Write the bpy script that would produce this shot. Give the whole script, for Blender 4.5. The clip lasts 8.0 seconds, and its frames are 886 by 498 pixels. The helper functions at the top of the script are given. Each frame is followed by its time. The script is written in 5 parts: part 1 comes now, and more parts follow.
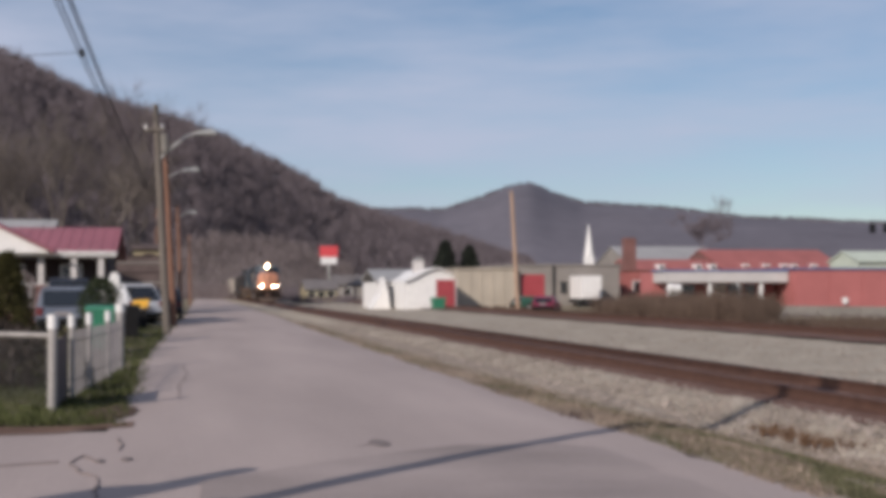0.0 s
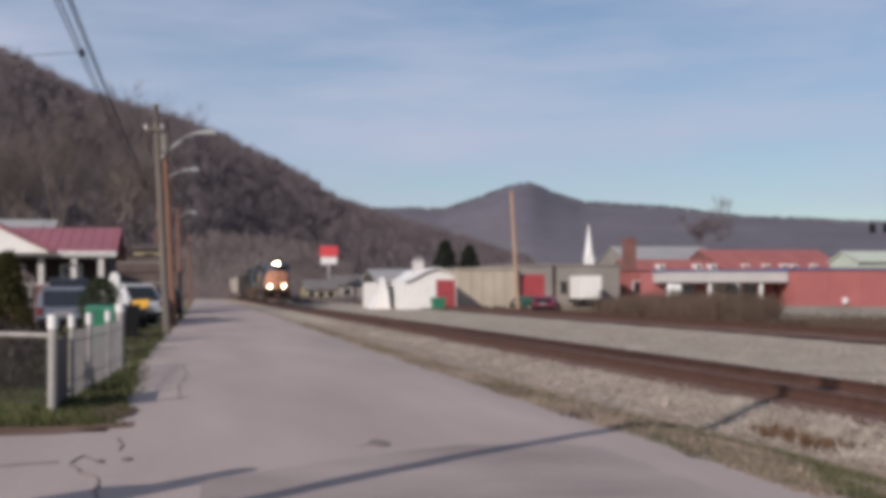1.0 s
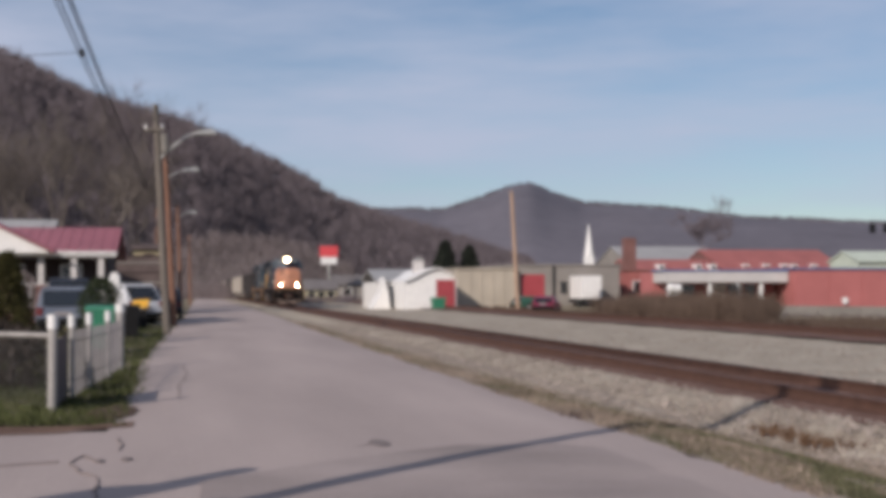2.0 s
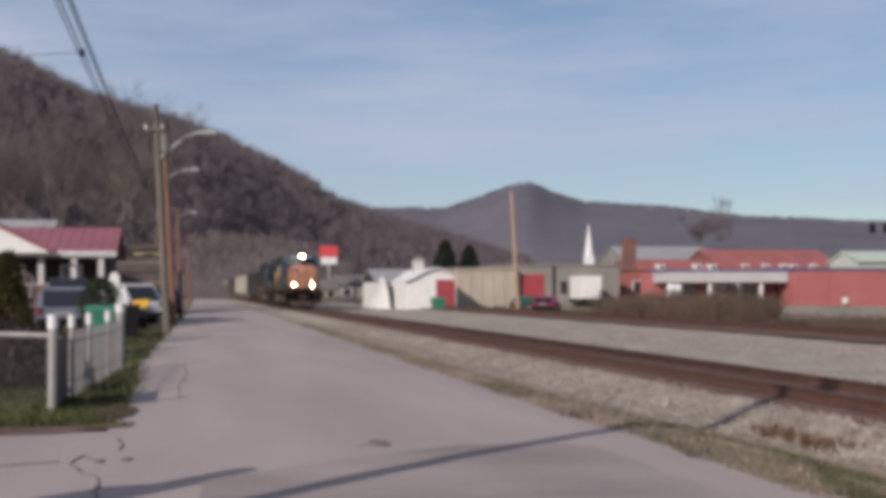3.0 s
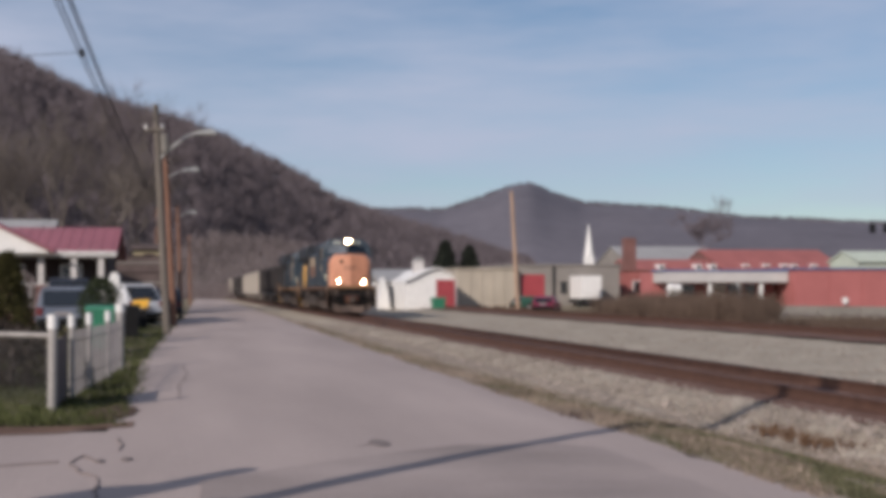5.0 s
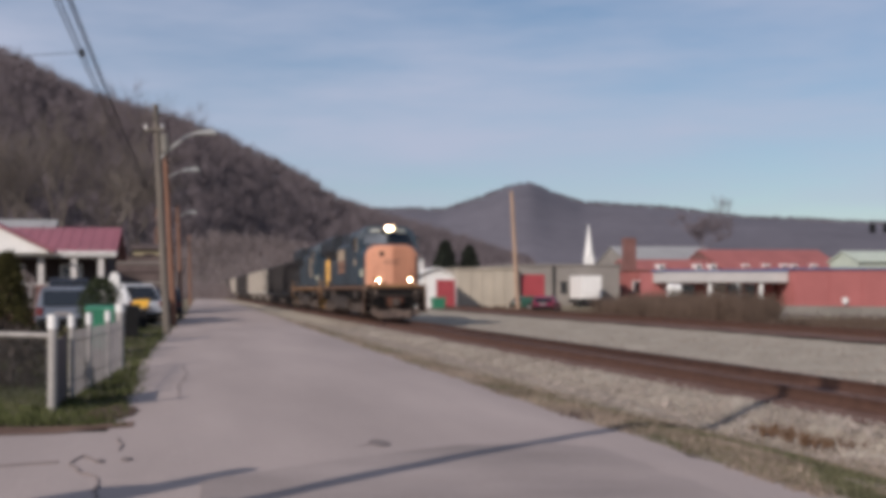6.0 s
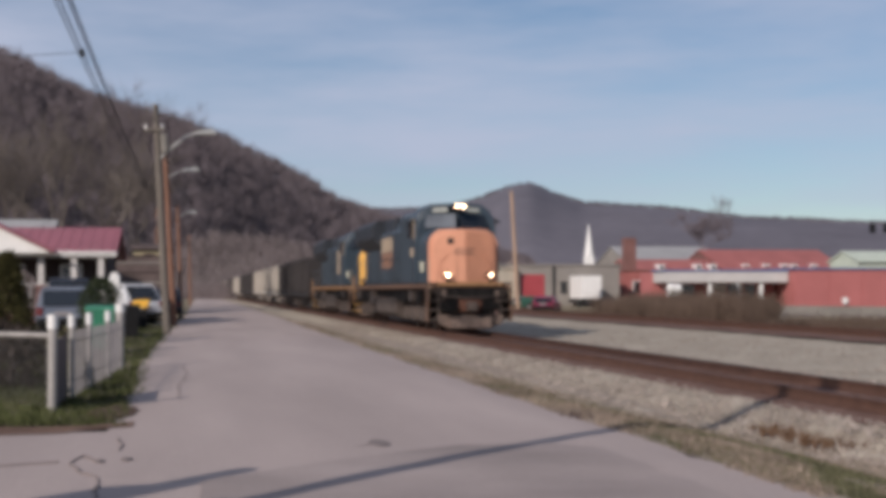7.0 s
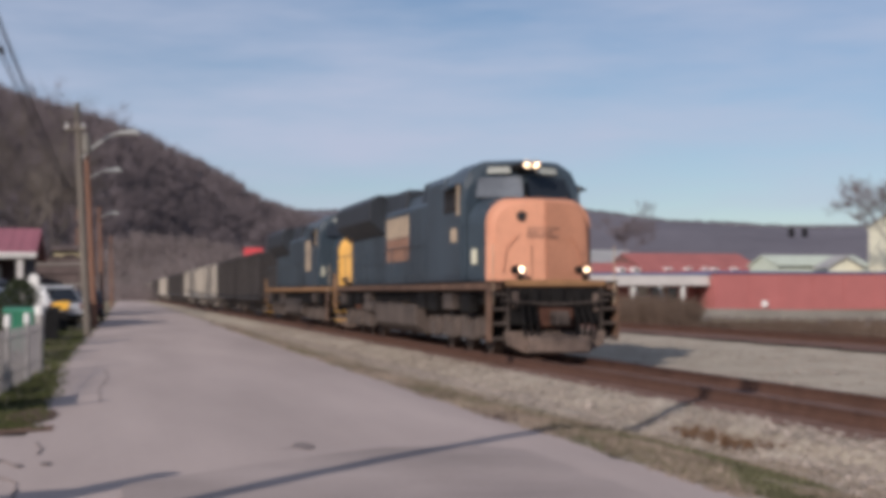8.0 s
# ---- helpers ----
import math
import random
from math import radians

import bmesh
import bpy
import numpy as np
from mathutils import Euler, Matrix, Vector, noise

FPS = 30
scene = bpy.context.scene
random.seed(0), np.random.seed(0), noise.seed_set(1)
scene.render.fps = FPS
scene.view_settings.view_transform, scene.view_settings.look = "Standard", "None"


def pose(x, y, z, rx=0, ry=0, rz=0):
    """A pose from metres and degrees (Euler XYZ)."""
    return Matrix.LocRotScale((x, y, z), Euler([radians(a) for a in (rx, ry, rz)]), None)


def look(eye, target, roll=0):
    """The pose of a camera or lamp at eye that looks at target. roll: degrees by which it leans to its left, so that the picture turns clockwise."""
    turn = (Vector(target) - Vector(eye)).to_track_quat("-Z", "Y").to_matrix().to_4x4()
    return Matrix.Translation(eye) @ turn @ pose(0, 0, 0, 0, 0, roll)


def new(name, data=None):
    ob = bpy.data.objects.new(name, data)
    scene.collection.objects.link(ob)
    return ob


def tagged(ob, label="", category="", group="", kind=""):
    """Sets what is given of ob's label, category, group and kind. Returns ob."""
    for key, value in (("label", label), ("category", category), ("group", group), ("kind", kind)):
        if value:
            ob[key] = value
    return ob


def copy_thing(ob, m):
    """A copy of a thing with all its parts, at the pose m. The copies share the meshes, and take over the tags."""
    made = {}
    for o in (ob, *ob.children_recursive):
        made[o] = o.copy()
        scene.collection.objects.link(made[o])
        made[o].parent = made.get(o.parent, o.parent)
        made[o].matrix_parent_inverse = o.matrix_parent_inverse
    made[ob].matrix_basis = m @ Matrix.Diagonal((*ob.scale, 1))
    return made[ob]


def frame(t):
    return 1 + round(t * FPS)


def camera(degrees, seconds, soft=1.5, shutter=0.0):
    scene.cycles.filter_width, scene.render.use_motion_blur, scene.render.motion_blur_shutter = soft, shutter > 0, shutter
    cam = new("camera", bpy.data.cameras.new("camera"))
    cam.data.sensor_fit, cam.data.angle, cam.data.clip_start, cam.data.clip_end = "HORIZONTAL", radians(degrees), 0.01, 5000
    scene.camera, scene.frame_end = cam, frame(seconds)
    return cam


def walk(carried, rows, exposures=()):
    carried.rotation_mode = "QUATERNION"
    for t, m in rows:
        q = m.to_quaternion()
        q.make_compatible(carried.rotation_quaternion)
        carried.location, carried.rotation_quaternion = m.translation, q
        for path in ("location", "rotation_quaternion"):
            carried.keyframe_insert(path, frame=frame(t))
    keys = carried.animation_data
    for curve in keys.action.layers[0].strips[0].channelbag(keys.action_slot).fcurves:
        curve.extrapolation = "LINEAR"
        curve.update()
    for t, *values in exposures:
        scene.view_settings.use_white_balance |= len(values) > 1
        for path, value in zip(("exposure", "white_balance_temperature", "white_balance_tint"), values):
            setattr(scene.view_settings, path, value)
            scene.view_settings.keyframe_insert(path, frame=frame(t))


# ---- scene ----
# ---- camera: a tripod beside the lane, panned to the right at the end ----
ZR = 0.13            # top of the near rails above the lane
TX = 9.76            # middle of the near track
EYE = (0.0, 0.0, 1.62)


def cam_pose(yaw, pitch, roll):
    """Heading clockwise from the track's direction, tilt and lean, in degrees."""
    a, b = radians(yaw), radians(pitch)
    aim = (EYE[0] + 10 * math.sin(a) * math.cos(b), EYE[1] + 10 * math.cos(a) * math.cos(b), EYE[2] + 10 * math.sin(b))
    return look(EYE, aim, roll)


cam = camera(37.58, 8.0, soft=5.4, shutter=0.4)
YAW, PITCH, ROLL = 11.06, 1.79, -0.22
walk(cam, [(0, cam_pose(YAW, PITCH, ROLL)), (7.5, cam_pose(YAW, PITCH, ROLL)),
           (7.6, cam_pose(YAW + 0.07, PITCH, ROLL)), (7.7, cam_pose(YAW + 0.74, PITCH + 0.04, ROLL + 0.03)),
           (7.8, cam_pose(YAW + 1.56, PITCH + 0.1, ROLL + 0.08)), (7.9, cam_pose(YAW + 2.3, PITCH + 0.1, ROLL + 0.1)),
           (8.0, cam_pose(YAW + 3.28, PITCH + 0.1, ROLL + 0.12))],
     [(0, -0.08, 6120, 12), (3.0, -0.11, 6120, 12), (6.6, -0.13, 6120, 12), (7.5, -0.07, 6120, 12), (8, -0.04, 6120, 12)])

# ---- daylight: a low sun behind the camera's left shoulder, thin high cloud ----
SUN_EL, SUN_AZ = 27.0, 225.0      # the sun stands towards -x, -y
world = bpy.data.worlds.new("sky")
scene.world = world
world.use_nodes = True
wn, wl = world.node_tree.nodes, world.node_tree.links
wn.clear()
w_out, w_bg = wn.new("ShaderNodeOutputWorld"), wn.new("ShaderNodeBackground")
w_sky = wn.new("ShaderNodeTexSky")
w_sky.sky_type, w_sky.sun_disc = "NISHITA", False
w_sky.sun_elevation, w_sky.sun_rotation = radians(SUN_EL), radians(SUN_AZ)
w_sky.altitude, w_sky.air_density, w_sky.dust_density, w_sky.ozone_density = 200, 1.0, 0.3, 2.5
w_co, w_map, w_no, w_ramp, w_mix = (wn.new("ShaderNodeTexCoord"), wn.new("ShaderNodeMapping"), wn.new("ShaderNodeTexNoise"),
                                    wn.new("ShaderNodeValToRGB"), wn.new("ShaderNodeMixRGB"))
w_map.inputs["Scale"].default_value = (1.6, 1.6, 9.0)
w_map.inputs["Rotation"].default_value = (0.05, 0.06, 0.3)
w_no.inputs["Scale"].default_value, w_no.inputs["Detail"].default_value, w_no.inputs["Roughness"].default_value = 1.5, 6, 0.55
w_ramp.color_ramp.elements[0].position, w_ramp.color_ramp.elements[1].position = 0.38, 0.66
w_ramp.color_ramp.elements[0].color, w_ramp.color_ramp.elements[1].color = (0.02, 0.02, 0.02, 1), (0.8, 0.8, 0.8, 1)
w_mix.inputs[2].default_value = (6.55, 6.95, 8.3, 1)
wl.new(w_co.outputs["Generated"], w_map.inputs["Vector"])
wl.new(w_map.outputs[0], w_no.inputs["Vector"])
wl.new(w_no.outputs[0], w_ramp.inputs[0])
w_sep, w_veil, w_sum = wn.new("ShaderNodeSeparateXYZ"), wn.new("ShaderNodeMapRange"), wn.new("ShaderNodeMath")
w_veil.inputs[1].default_value, w_veil.inputs[2].default_value = -0.25, 0.55     # the veil thins towards the east
w_veil.inputs[3].default_value, w_veil.inputs[4].default_value = 0.34, -0.14
w_sum.operation, w_sum.use_clamp = "ADD", True
wl.new(w_co.outputs["Generated"], w_sep.inputs[0])
wl.new(w_sep.outputs[0], w_veil.inputs[0])
wl.new(w_ramp.outputs[0], w_sum.inputs[0])
wl.new(w_veil.outputs[0], w_sum.inputs[1])
wl.new(w_sum.outputs[0], w_mix.inputs[0])
wl.new(w_sky.outputs[0], w_mix.inputs[1])
wl.new(w_mix.outputs[0], w_bg.inputs[0])
wl.new(w_bg.outputs[0], w_out.inputs[0])
w_bg.inputs[1].default_value = 0.079
sun = new("sun", bpy.data.lights.new("sun", "SUN"))
sun.data.energy, sun.data.angle, sun.data.color = 4.4, radians(0.6), (1.0, 0.87, 0.74)
sd = Vector((-math.cos(radians(SUN_EL)) * 0.7, -math.cos(radians(SUN_EL)) * 0.714, math.sin(radians(SUN_EL))))
sun.matrix_world = look(sd * 100, (0, 0, 0))


# ---- materials ----
def mat(name, col, rough=0.7, metal=0.0, var=0.25, scale=3.0, fine=40.0, bump=0.15, spec=0.4, col2=None, stretch=(1, 1, 1), island=0.0, own=0.0, coord="Object"):
    """A painted, mineral or plant surface: colour broken up at two scales, with fine relief."""
    m = bpy.data.materials.new(name)
    m.use_nodes = True
    n, l = m.node_tree.nodes, m.node_tree.links
    b = n["Principled BSDF"]
    co, mp = n.new("ShaderNodeTexCoord"), n.new("ShaderNodeMapping")
    mp.inputs["Scale"].default_value = stretch
    l.new(co.outputs[coord], mp.inputs["Vector"])
    big, small = n.new("ShaderNodeTexNoise"), n.new("ShaderNodeTexNoise")
    big.inputs["Scale"].default_value, big.inputs["Detail"].default_value = scale, 5
    small.inputs["Scale"].default_value, small.inputs["Detail"].default_value = fine, 3
    l.new(mp.outputs[0], big.inputs["Vector"])
    l.new(mp.outputs[0], small.inputs["Vector"])
    add = n.new("ShaderNodeMath")
    add.operation = "MULTIPLY_ADD"
    add.inputs[1].default_value, add.inputs[2].default_value = 0.45, 0.0
    l.new(small.outputs[0], add.inputs[0])
    tot = n.new("ShaderNodeMath")
    tot.operation = "MULTIPLY_ADD"
    tot.inputs[1].default_value = 0.75
    l.new(big.outputs[0], tot.inputs[0])
    l.new(add.outputs[0], tot.inputs[2])
    ramp = n.new("ShaderNodeValToRGB")
    c2 = col2 or tuple(min(1, c * (1 + var)) for c in col)
    c1 = tuple(c * (1 - var) for c in col) if not col2 else col
    ramp.color_ramp.elements[0].position, ramp.color_ramp.elements[1].position = 0.42, 0.78
    ramp.color_ramp.elements[0].color, ramp.color_ramp.elements[1].color = (*c1, 1), (*c2, 1)
    l.new(tot.outputs[0], ramp.inputs[0])
    out = ramp.outputs[0]
    if island or own:
        src = n.new("ShaderNodeNewGeometry").outputs["Random Per Island"] if island else n.new("ShaderNodeObjectInfo").outputs["Random"]
        amt = island or own
        mr = n.new("ShaderNodeMapRange")
        mr.inputs[3].default_value, mr.inputs[4].default_value = 1 - amt, 1 + amt
        l.new(src, mr.inputs[0])
        hs = n.new("ShaderNodeHueSaturation")
        l.new(mr.outputs[0], hs.inputs["Value"])
        l.new(out, hs.inputs["Color"])
        out = hs.outputs[0]
    l.new(out, b.inputs["Base Color"])
    b.inputs["Roughness"].default_value, b.inputs["Metallic"].default_value = rough, metal
    b.inputs["Specular IOR Level"].default_value = spec
    if bump:
        bp = n.new("ShaderNodeBump")
        bp.inputs["Strength"].default_value, bp.inputs["Distance"].default_value = bump, 0.02
        l.new(small.outputs[0], bp.inputs["Height"])
        l.new(bp.outputs[0], b.inputs["Normal"])
    return m


def glow(name, col, power):
    m = bpy.data.materials.new(name)
    m.use_nodes = True
    b = m.node_tree.nodes["Principled BSDF"]
    b.inputs["Base Color"].default_value = (*col, 1)
    b.inputs["Emission Color"].default_value, b.inputs["Emission Strength"].default_value = (*col, 1), power
    return m


def glass(name, col, rough=0.08):
    m = bpy.data.materials.new(name)
    m.use_nodes = True
    b = m.node_tree.nodes["Principled BSDF"]
    b.inputs["Base Color"].default_value = (*col, 1)
    b.inputs["Roughness"].default_value, b.inputs["Specular IOR Level"].default_value = rough, 0.7
    return m


M_ASPHALT = mat("old asphalt", (0.365, 0.302, 0.278), 0.9, var=0.15, scale=0.35, fine=45, bump=0.3, spec=0.25, stretch=(1.6, 0.25, 1), coord="Object")
M_WORN = mat("worn darker asphalt", (0.3, 0.25, 0.232), 0.9, var=0.25, scale=0.5, fine=45, bump=0.3, spec=0.25)
M_CRACK = mat("tar crack", (0.17, 0.142, 0.135), 0.9, var=0.3, spec=0.2)
M_GROUND = mat("dry winter earth", (0.13, 0.105, 0.065), 0.95, scale=0.5, fine=8, bump=0.5, spec=0.15, col2=(0.26, 0.22, 0.15))
M_VERGE = mat("gravelly verge", (0.21, 0.165, 0.125), 0.95, scale=0.8, fine=14, bump=0.6, spec=0.15, col2=(0.36, 0.3, 0.235))
M_GRASS = mat("grass blades", (0.066, 0.074, 0.027), 0.8, var=0.4, scale=0.7, island=0.35, bump=0, spec=0.2)
M_DRY = mat("dry grass blades", (0.24, 0.19, 0.15), 0.85, var=0.35, scale=0.7, island=0.4, bump=0, spec=0.2)
M_BALLAST = mat("limestone ballast", (0.26, 0.221, 0.172), 0.95, var=0.25, scale=0.9, fine=22, bump=0.8, spec=0.2, col2=(0.43, 0.376, 0.3))
M_STONE = mat("ballast stones", (0.3, 0.255, 0.22), 0.95, var=0.2, scale=3, island=0.28, bump=0.3, spec=0.2)
M_TIE = mat("rusty brown sleepers", (0.105, 0.05, 0.035), 0.9, var=0.35, scale=4, fine=30, bump=0.5, own=0.3, spec=0.2)
M_RUSTBED = mat("rust-stained ballast", (0.1, 0.055, 0.042), 0.95, var=0.3, scale=2, fine=25, bump=0.8, col2=(0.19, 0.115, 0.09), spec=0.2)
M_RAIL = mat("rail steel", (0.13, 0.07, 0.05), 0.6, 0.4, var=0.25, scale=3)
M_RAILTOP = mat("worn rail head", (0.1, 0.065, 0.055), 0.6, 0.5, var=0.2)
M_POLE = mat("grey weathered pole wood", (0.15, 0.13, 0.11), 0.9, var=0.3, scale=2, fine=20, stretch=(4, 4, 0.3), bump=0.4)
M_POLE2 = mat("brown creosoted pole wood", (0.2, 0.105, 0.07), 0.9, var=0.3, scale=2, fine=20, stretch=(4, 4, 0.3), bump=0.4)
M_POLE3 = mat("tan pole wood", (0.36, 0.25, 0.18), 0.9, var=0.25, scale=2, fine=20, stretch=(4, 4, 0.3), bump=0.4)
M_GALV = mat("galvanised steel", (0.42, 0.42, 0.4), 0.45, 0.6, var=0.15)
M_WIRE = mat("cable sheath", (0.03, 0.03, 0.035), 0.6, var=0.2, bump=0)
M_WHITE = mat("white paint", (0.72, 0.71, 0.69), 0.6, var=0.08, scale=2)
M_SLAT = mat("grey vinyl slats", (0.22, 0.205, 0.21), 0.55, var=0.1, scale=2, own=0.1)
M_POST = mat("off-white fence post", (0.33, 0.31, 0.29), 0.6, var=0.2, scale=6)
M_MESH = mat("chain link wire", (0.2, 0.19, 0.18), 0.7, 0.1, var=0.2, bump=0)
M_BARK = mat("grey-brown bark", (0.1, 0.083, 0.075), 0.95, var=0.35, scale=5, fine=30, bump=0.6, island=0.25)
M_PALEBARK = mat("pale sycamore bark", (0.13, 0.11, 0.096), 0.9, var=0.35, scale=3, fine=15, bump=0.4)
# purple cast puts the hillside's haze into the twig colour
M_TWIG = mat("bare twigs tinted for haze", (0.142, 0.12, 0.13), 0.95, var=0.15, scale=0.05, fine=2, island=0.14, bump=0, spec=0.1)
M_SCRUB = mat("grey-brown scrub stems", (0.155, 0.13, 0.13), 0.95, var=0.3, scale=0.05, fine=2, island=0.35, bump=0, spec=0.1)
M_BRUSH = mat("brown brush stems", (0.125, 0.09, 0.07), 0.95, var=0.35, scale=0.3, island=0.45, bump=0, spec=0.1)
M_HILL = mat("leaf-littered hillside", (0.13, 0.108, 0.1), 1.0, var=0.3, scale=0.012, fine=0.12, bump=0.0, col2=(0.2, 0.168, 0.15), spec=0.05)
# distance haze is painted into this purple-grey hill colour
M_FARHILL = mat("haze-tinted leafless woods", (0.14, 0.132, 0.152), 1.0, var=0.14, scale=0.006, fine=0.05, bump=0.0, spec=0.05)
M_EVERG = mat("evergreen foliage", (0.03, 0.04, 0.018), 0.8, var=0.4, scale=3, island=0.4, bump=0, spec=0.2)
M_CONIFER = mat("dark conifer needles", (0.03, 0.035, 0.028), 0.85, var=0.4, scale=3, island=0.4, bump=0, spec=0.1)
M_GREENCAR = mat("dull green car paint", (0.05, 0.13, 0.09), 0.4, 0.1, var=0.1, bump=0)
M_OLIVE = mat("olive arborvitae foliage", (0.05, 0.046, 0.016), 0.8, var=0.4, scale=3, island=0.4, bump=0, spec=0.2)
M_REDROOF = mat("red standing-seam metal roof", (0.28, 0.09, 0.11), 0.5, var=0.12, scale=0.6, fine=10, bump=0.05)
M_REDWALL = mat("red painted block wall", (0.38, 0.13, 0.125), 0.8, var=0.1, scale=0.4, fine=12)
M_BRICK = mat("red brick", (0.17, 0.085, 0.075), 0.9, var=0.25, scale=0.6, fine=10)
# canopy's own grey, also used where white parts are painted as shaded
M_FASCIA = mat("pale grey of canopy and shaded whites", (0.5, 0.475, 0.46), 0.7, var=0.08, scale=1)
M_ROWROOF = mat("faded red shingle roof", (0.31, 0.105, 0.095), 0.8, var=0.2, scale=0.5, fine=8)
M_TERRACE = mat("brown terrace stone", (0.1, 0.075, 0.07), 0.9, var=0.35, scale=0.8, fine=8)
M_LTAN = mat("worn tan lettering", (0.4, 0.31, 0.22), 0.6, var=0.2, scale=1.5, bump=0.04)
M_EMBLEM = mat("worn emblem paint", (0.3, 0.15, 0.1), 0.7, var=0.3, scale=4)
M_RUSTWEED = mat("rust-brown dead weeds", (0.15, 0.092, 0.058), 0.9, var=0.35, scale=2, island=0.4, bump=0, spec=0.1)
M_LITTER = mat("brown leaf litter", (0.1, 0.06, 0.045), 0.95, scale=2, fine=25, bump=0.7, col2=(0.2, 0.13, 0.095), spec=0.15)
M_REDDOOR = mat("faded red roller door", (0.33, 0.055, 0.065), 0.6, var=0.12, scale=1)
M_BEIGE = mat("beige concrete block", (0.42, 0.37, 0.3), 0.9, var=0.14, scale=0.35, fine=10)
M_GREYW = mat("grey stucco", (0.24, 0.22, 0.2), 0.9, var=0.18, scale=0.35, fine=10)
M_ROOFG = mat("pale grey metal roof", (0.3, 0.295, 0.29), 0.6, var=0.12, scale=0.4)
M_ROOFD = mat("weathered grey-brown shingles", (0.16, 0.145, 0.14), 0.85, var=0.2, scale=0.5, fine=8)
M_WEED = mat("dull green weeds", (0.1, 0.098, 0.055), 0.85, var=0.35, scale=0.7, island=0.4, bump=0, spec=0.15)
M_HYDRANGEA = mat("dried hydrangea heads", (0.3, 0.25, 0.24), 0.9, var=0.25, scale=3, island=0.3, bump=0, spec=0.1)
# near-black that paints the shade inside openings; also colours the downpipe
M_DARK = mat("shade black for openings, also the downpipe", (0.02, 0.02, 0.022), 0.9, var=0.2)
M_CREAM = mat("cream siding", (0.62, 0.6, 0.46), 0.7, var=0.08, scale=1)
M_PALEGREEN = mat("pale green siding", (0.45, 0.5, 0.42), 0.7, var=0.1, scale=1)
M_BLUETRIM = mat("blue roof trim", (0.1, 0.13, 0.25), 0.5, var=0.15)
M_CONC = mat("weathered concrete", (0.18, 0.168, 0.15), 0.9, var=0.25, scale=0.3, fine=8)
M_SIGNRED = mat("red sign face", (0.6, 0.07, 0.08), 0.5, var=0.05)
M_GLASS = glass("dark window glass", (0.015, 0.018, 0.022))
M_CARBLUE = mat("blue-grey car paint", (0.14, 0.16, 0.2), 0.3, 0.3, var=0.08, bump=0)
M_CARSILVER = mat("silver-white car paint", (0.55, 0.56, 0.58), 0.3, 0.0, var=0.05, bump=0)
M_CARDARK = mat("dark car paint", (0.03, 0.035, 0.05), 0.3, 0.2, var=0.1, bump=0)
M_CARMAROON = mat("maroon car paint", (0.2, 0.02, 0.06), 0.35, 0.2, var=0.1, bump=0)
M_TYRE = mat("tyre rubber", (0.02, 0.02, 0.02), 0.85, var=0.3)
M_GREENBIN = mat("green plastic", (0.035, 0.18, 0.105), 0.5, var=0.15)
M_BLACKBIN = mat("black plastic", (0.012, 0.012, 0.013), 0.85, spec=0.15, var=0.3)
M_YELLOW = mat("yellow-orange plastic", (0.75, 0.42, 0.05), 0.5, var=0.1)
M_TAIL = mat("tail-lamp plastic", (0.12, 0.015, 0.015), 0.3, var=0.1)
# train
M_LBLUE = mat("dark blue locomotive paint", (0.032, 0.046, 0.06), 0.42, var=0.3, scale=0.6, fine=9, bump=0.05, stretch=(1, 1, 0.35))
M_LGOLD = mat("faded gold nose paint", (0.52, 0.24, 0.145), 0.6, var=0.1, scale=0.9, fine=9, bump=0.04)
M_LYEL = mat("yellow locomotive paint", (0.6, 0.33, 0.07), 0.55, var=0.14, scale=1.5, bump=0.04)
M_LDULL = mat("grimy gold lettering", (0.24, 0.13, 0.085), 0.6, var=0.2, scale=1.5, bump=0.04)
M_LBLACK = mat("sooty steel and deck-shade black", (0.012, 0.011, 0.011), 0.9, var=0.4, scale=2, spec=0.15)
M_LGRIME = mat("dusty underframe grey", (0.075, 0.058, 0.05), 0.9, var=0.35, scale=1.5, fine=14)
M_PLOUGH = mat("rusty grimy plough steel", (0.075, 0.058, 0.05), 0.85, var=0.45, scale=3, fine=20, col2=(0.19, 0.14, 0.115), spec=0.2)
M_LSILLD = mat("grimed side sill", (0.13, 0.075, 0.05), 0.8, var=0.35, scale=2)
M_LSILL = mat("dirty gold sill", (0.24, 0.13, 0.06), 0.7, var=0.3, scale=2)
M_COAL = mat("grimy dark hopper steel", (0.036, 0.031, 0.031), 0.75, var=0.35, scale=0.8, fine=8, stretch=(1, 1, 0.3))
M_PALECAR = mat("pale aluminium hopper side", (0.36, 0.325, 0.285), 0.6, 0.1, var=0.18, scale=0.8, fine=8, stretch=(1, 1, 0.3))
M_COALLOAD = mat("heaped coal", (0.02, 0.02, 0.022), 0.8, var=0.4, scale=3, fine=12, bump=0.8)
M_WHEEL = mat("wheel steel", (0.1, 0.075, 0.06), 0.6, 0.5, var=0.3)
M_LAMP = glow("lit headlamp", (1.0, 0.7, 0.42), 330.0)
# amber colours that paint the lamps' orange halo and inner glow
M_HALO = mat("amber lamp halo colour", (0.7, 0.5, 0.38), 0.35, 0.3, var=0.1, bump=0)
M_REFLECTOR = mat("amber lining for the lamp's orange glow", (0.06, 0.03, 0.02), 0.6, var=0.1, bump=0)
M_LROOF = mat("sooty dark blue roof paint", (0.02, 0.024, 0.031), 0.6, var=0.35, scale=1.2, fine=9, bump=0.05)
# paler glass: the sky's reflection is painted into its base colour
M_SKYPANE = mat("windscreen glass tinted as sky reflection", (0.12, 0.13, 0.145), 0.15, var=0.35, scale=1.5, bump=0, spec=0.8)
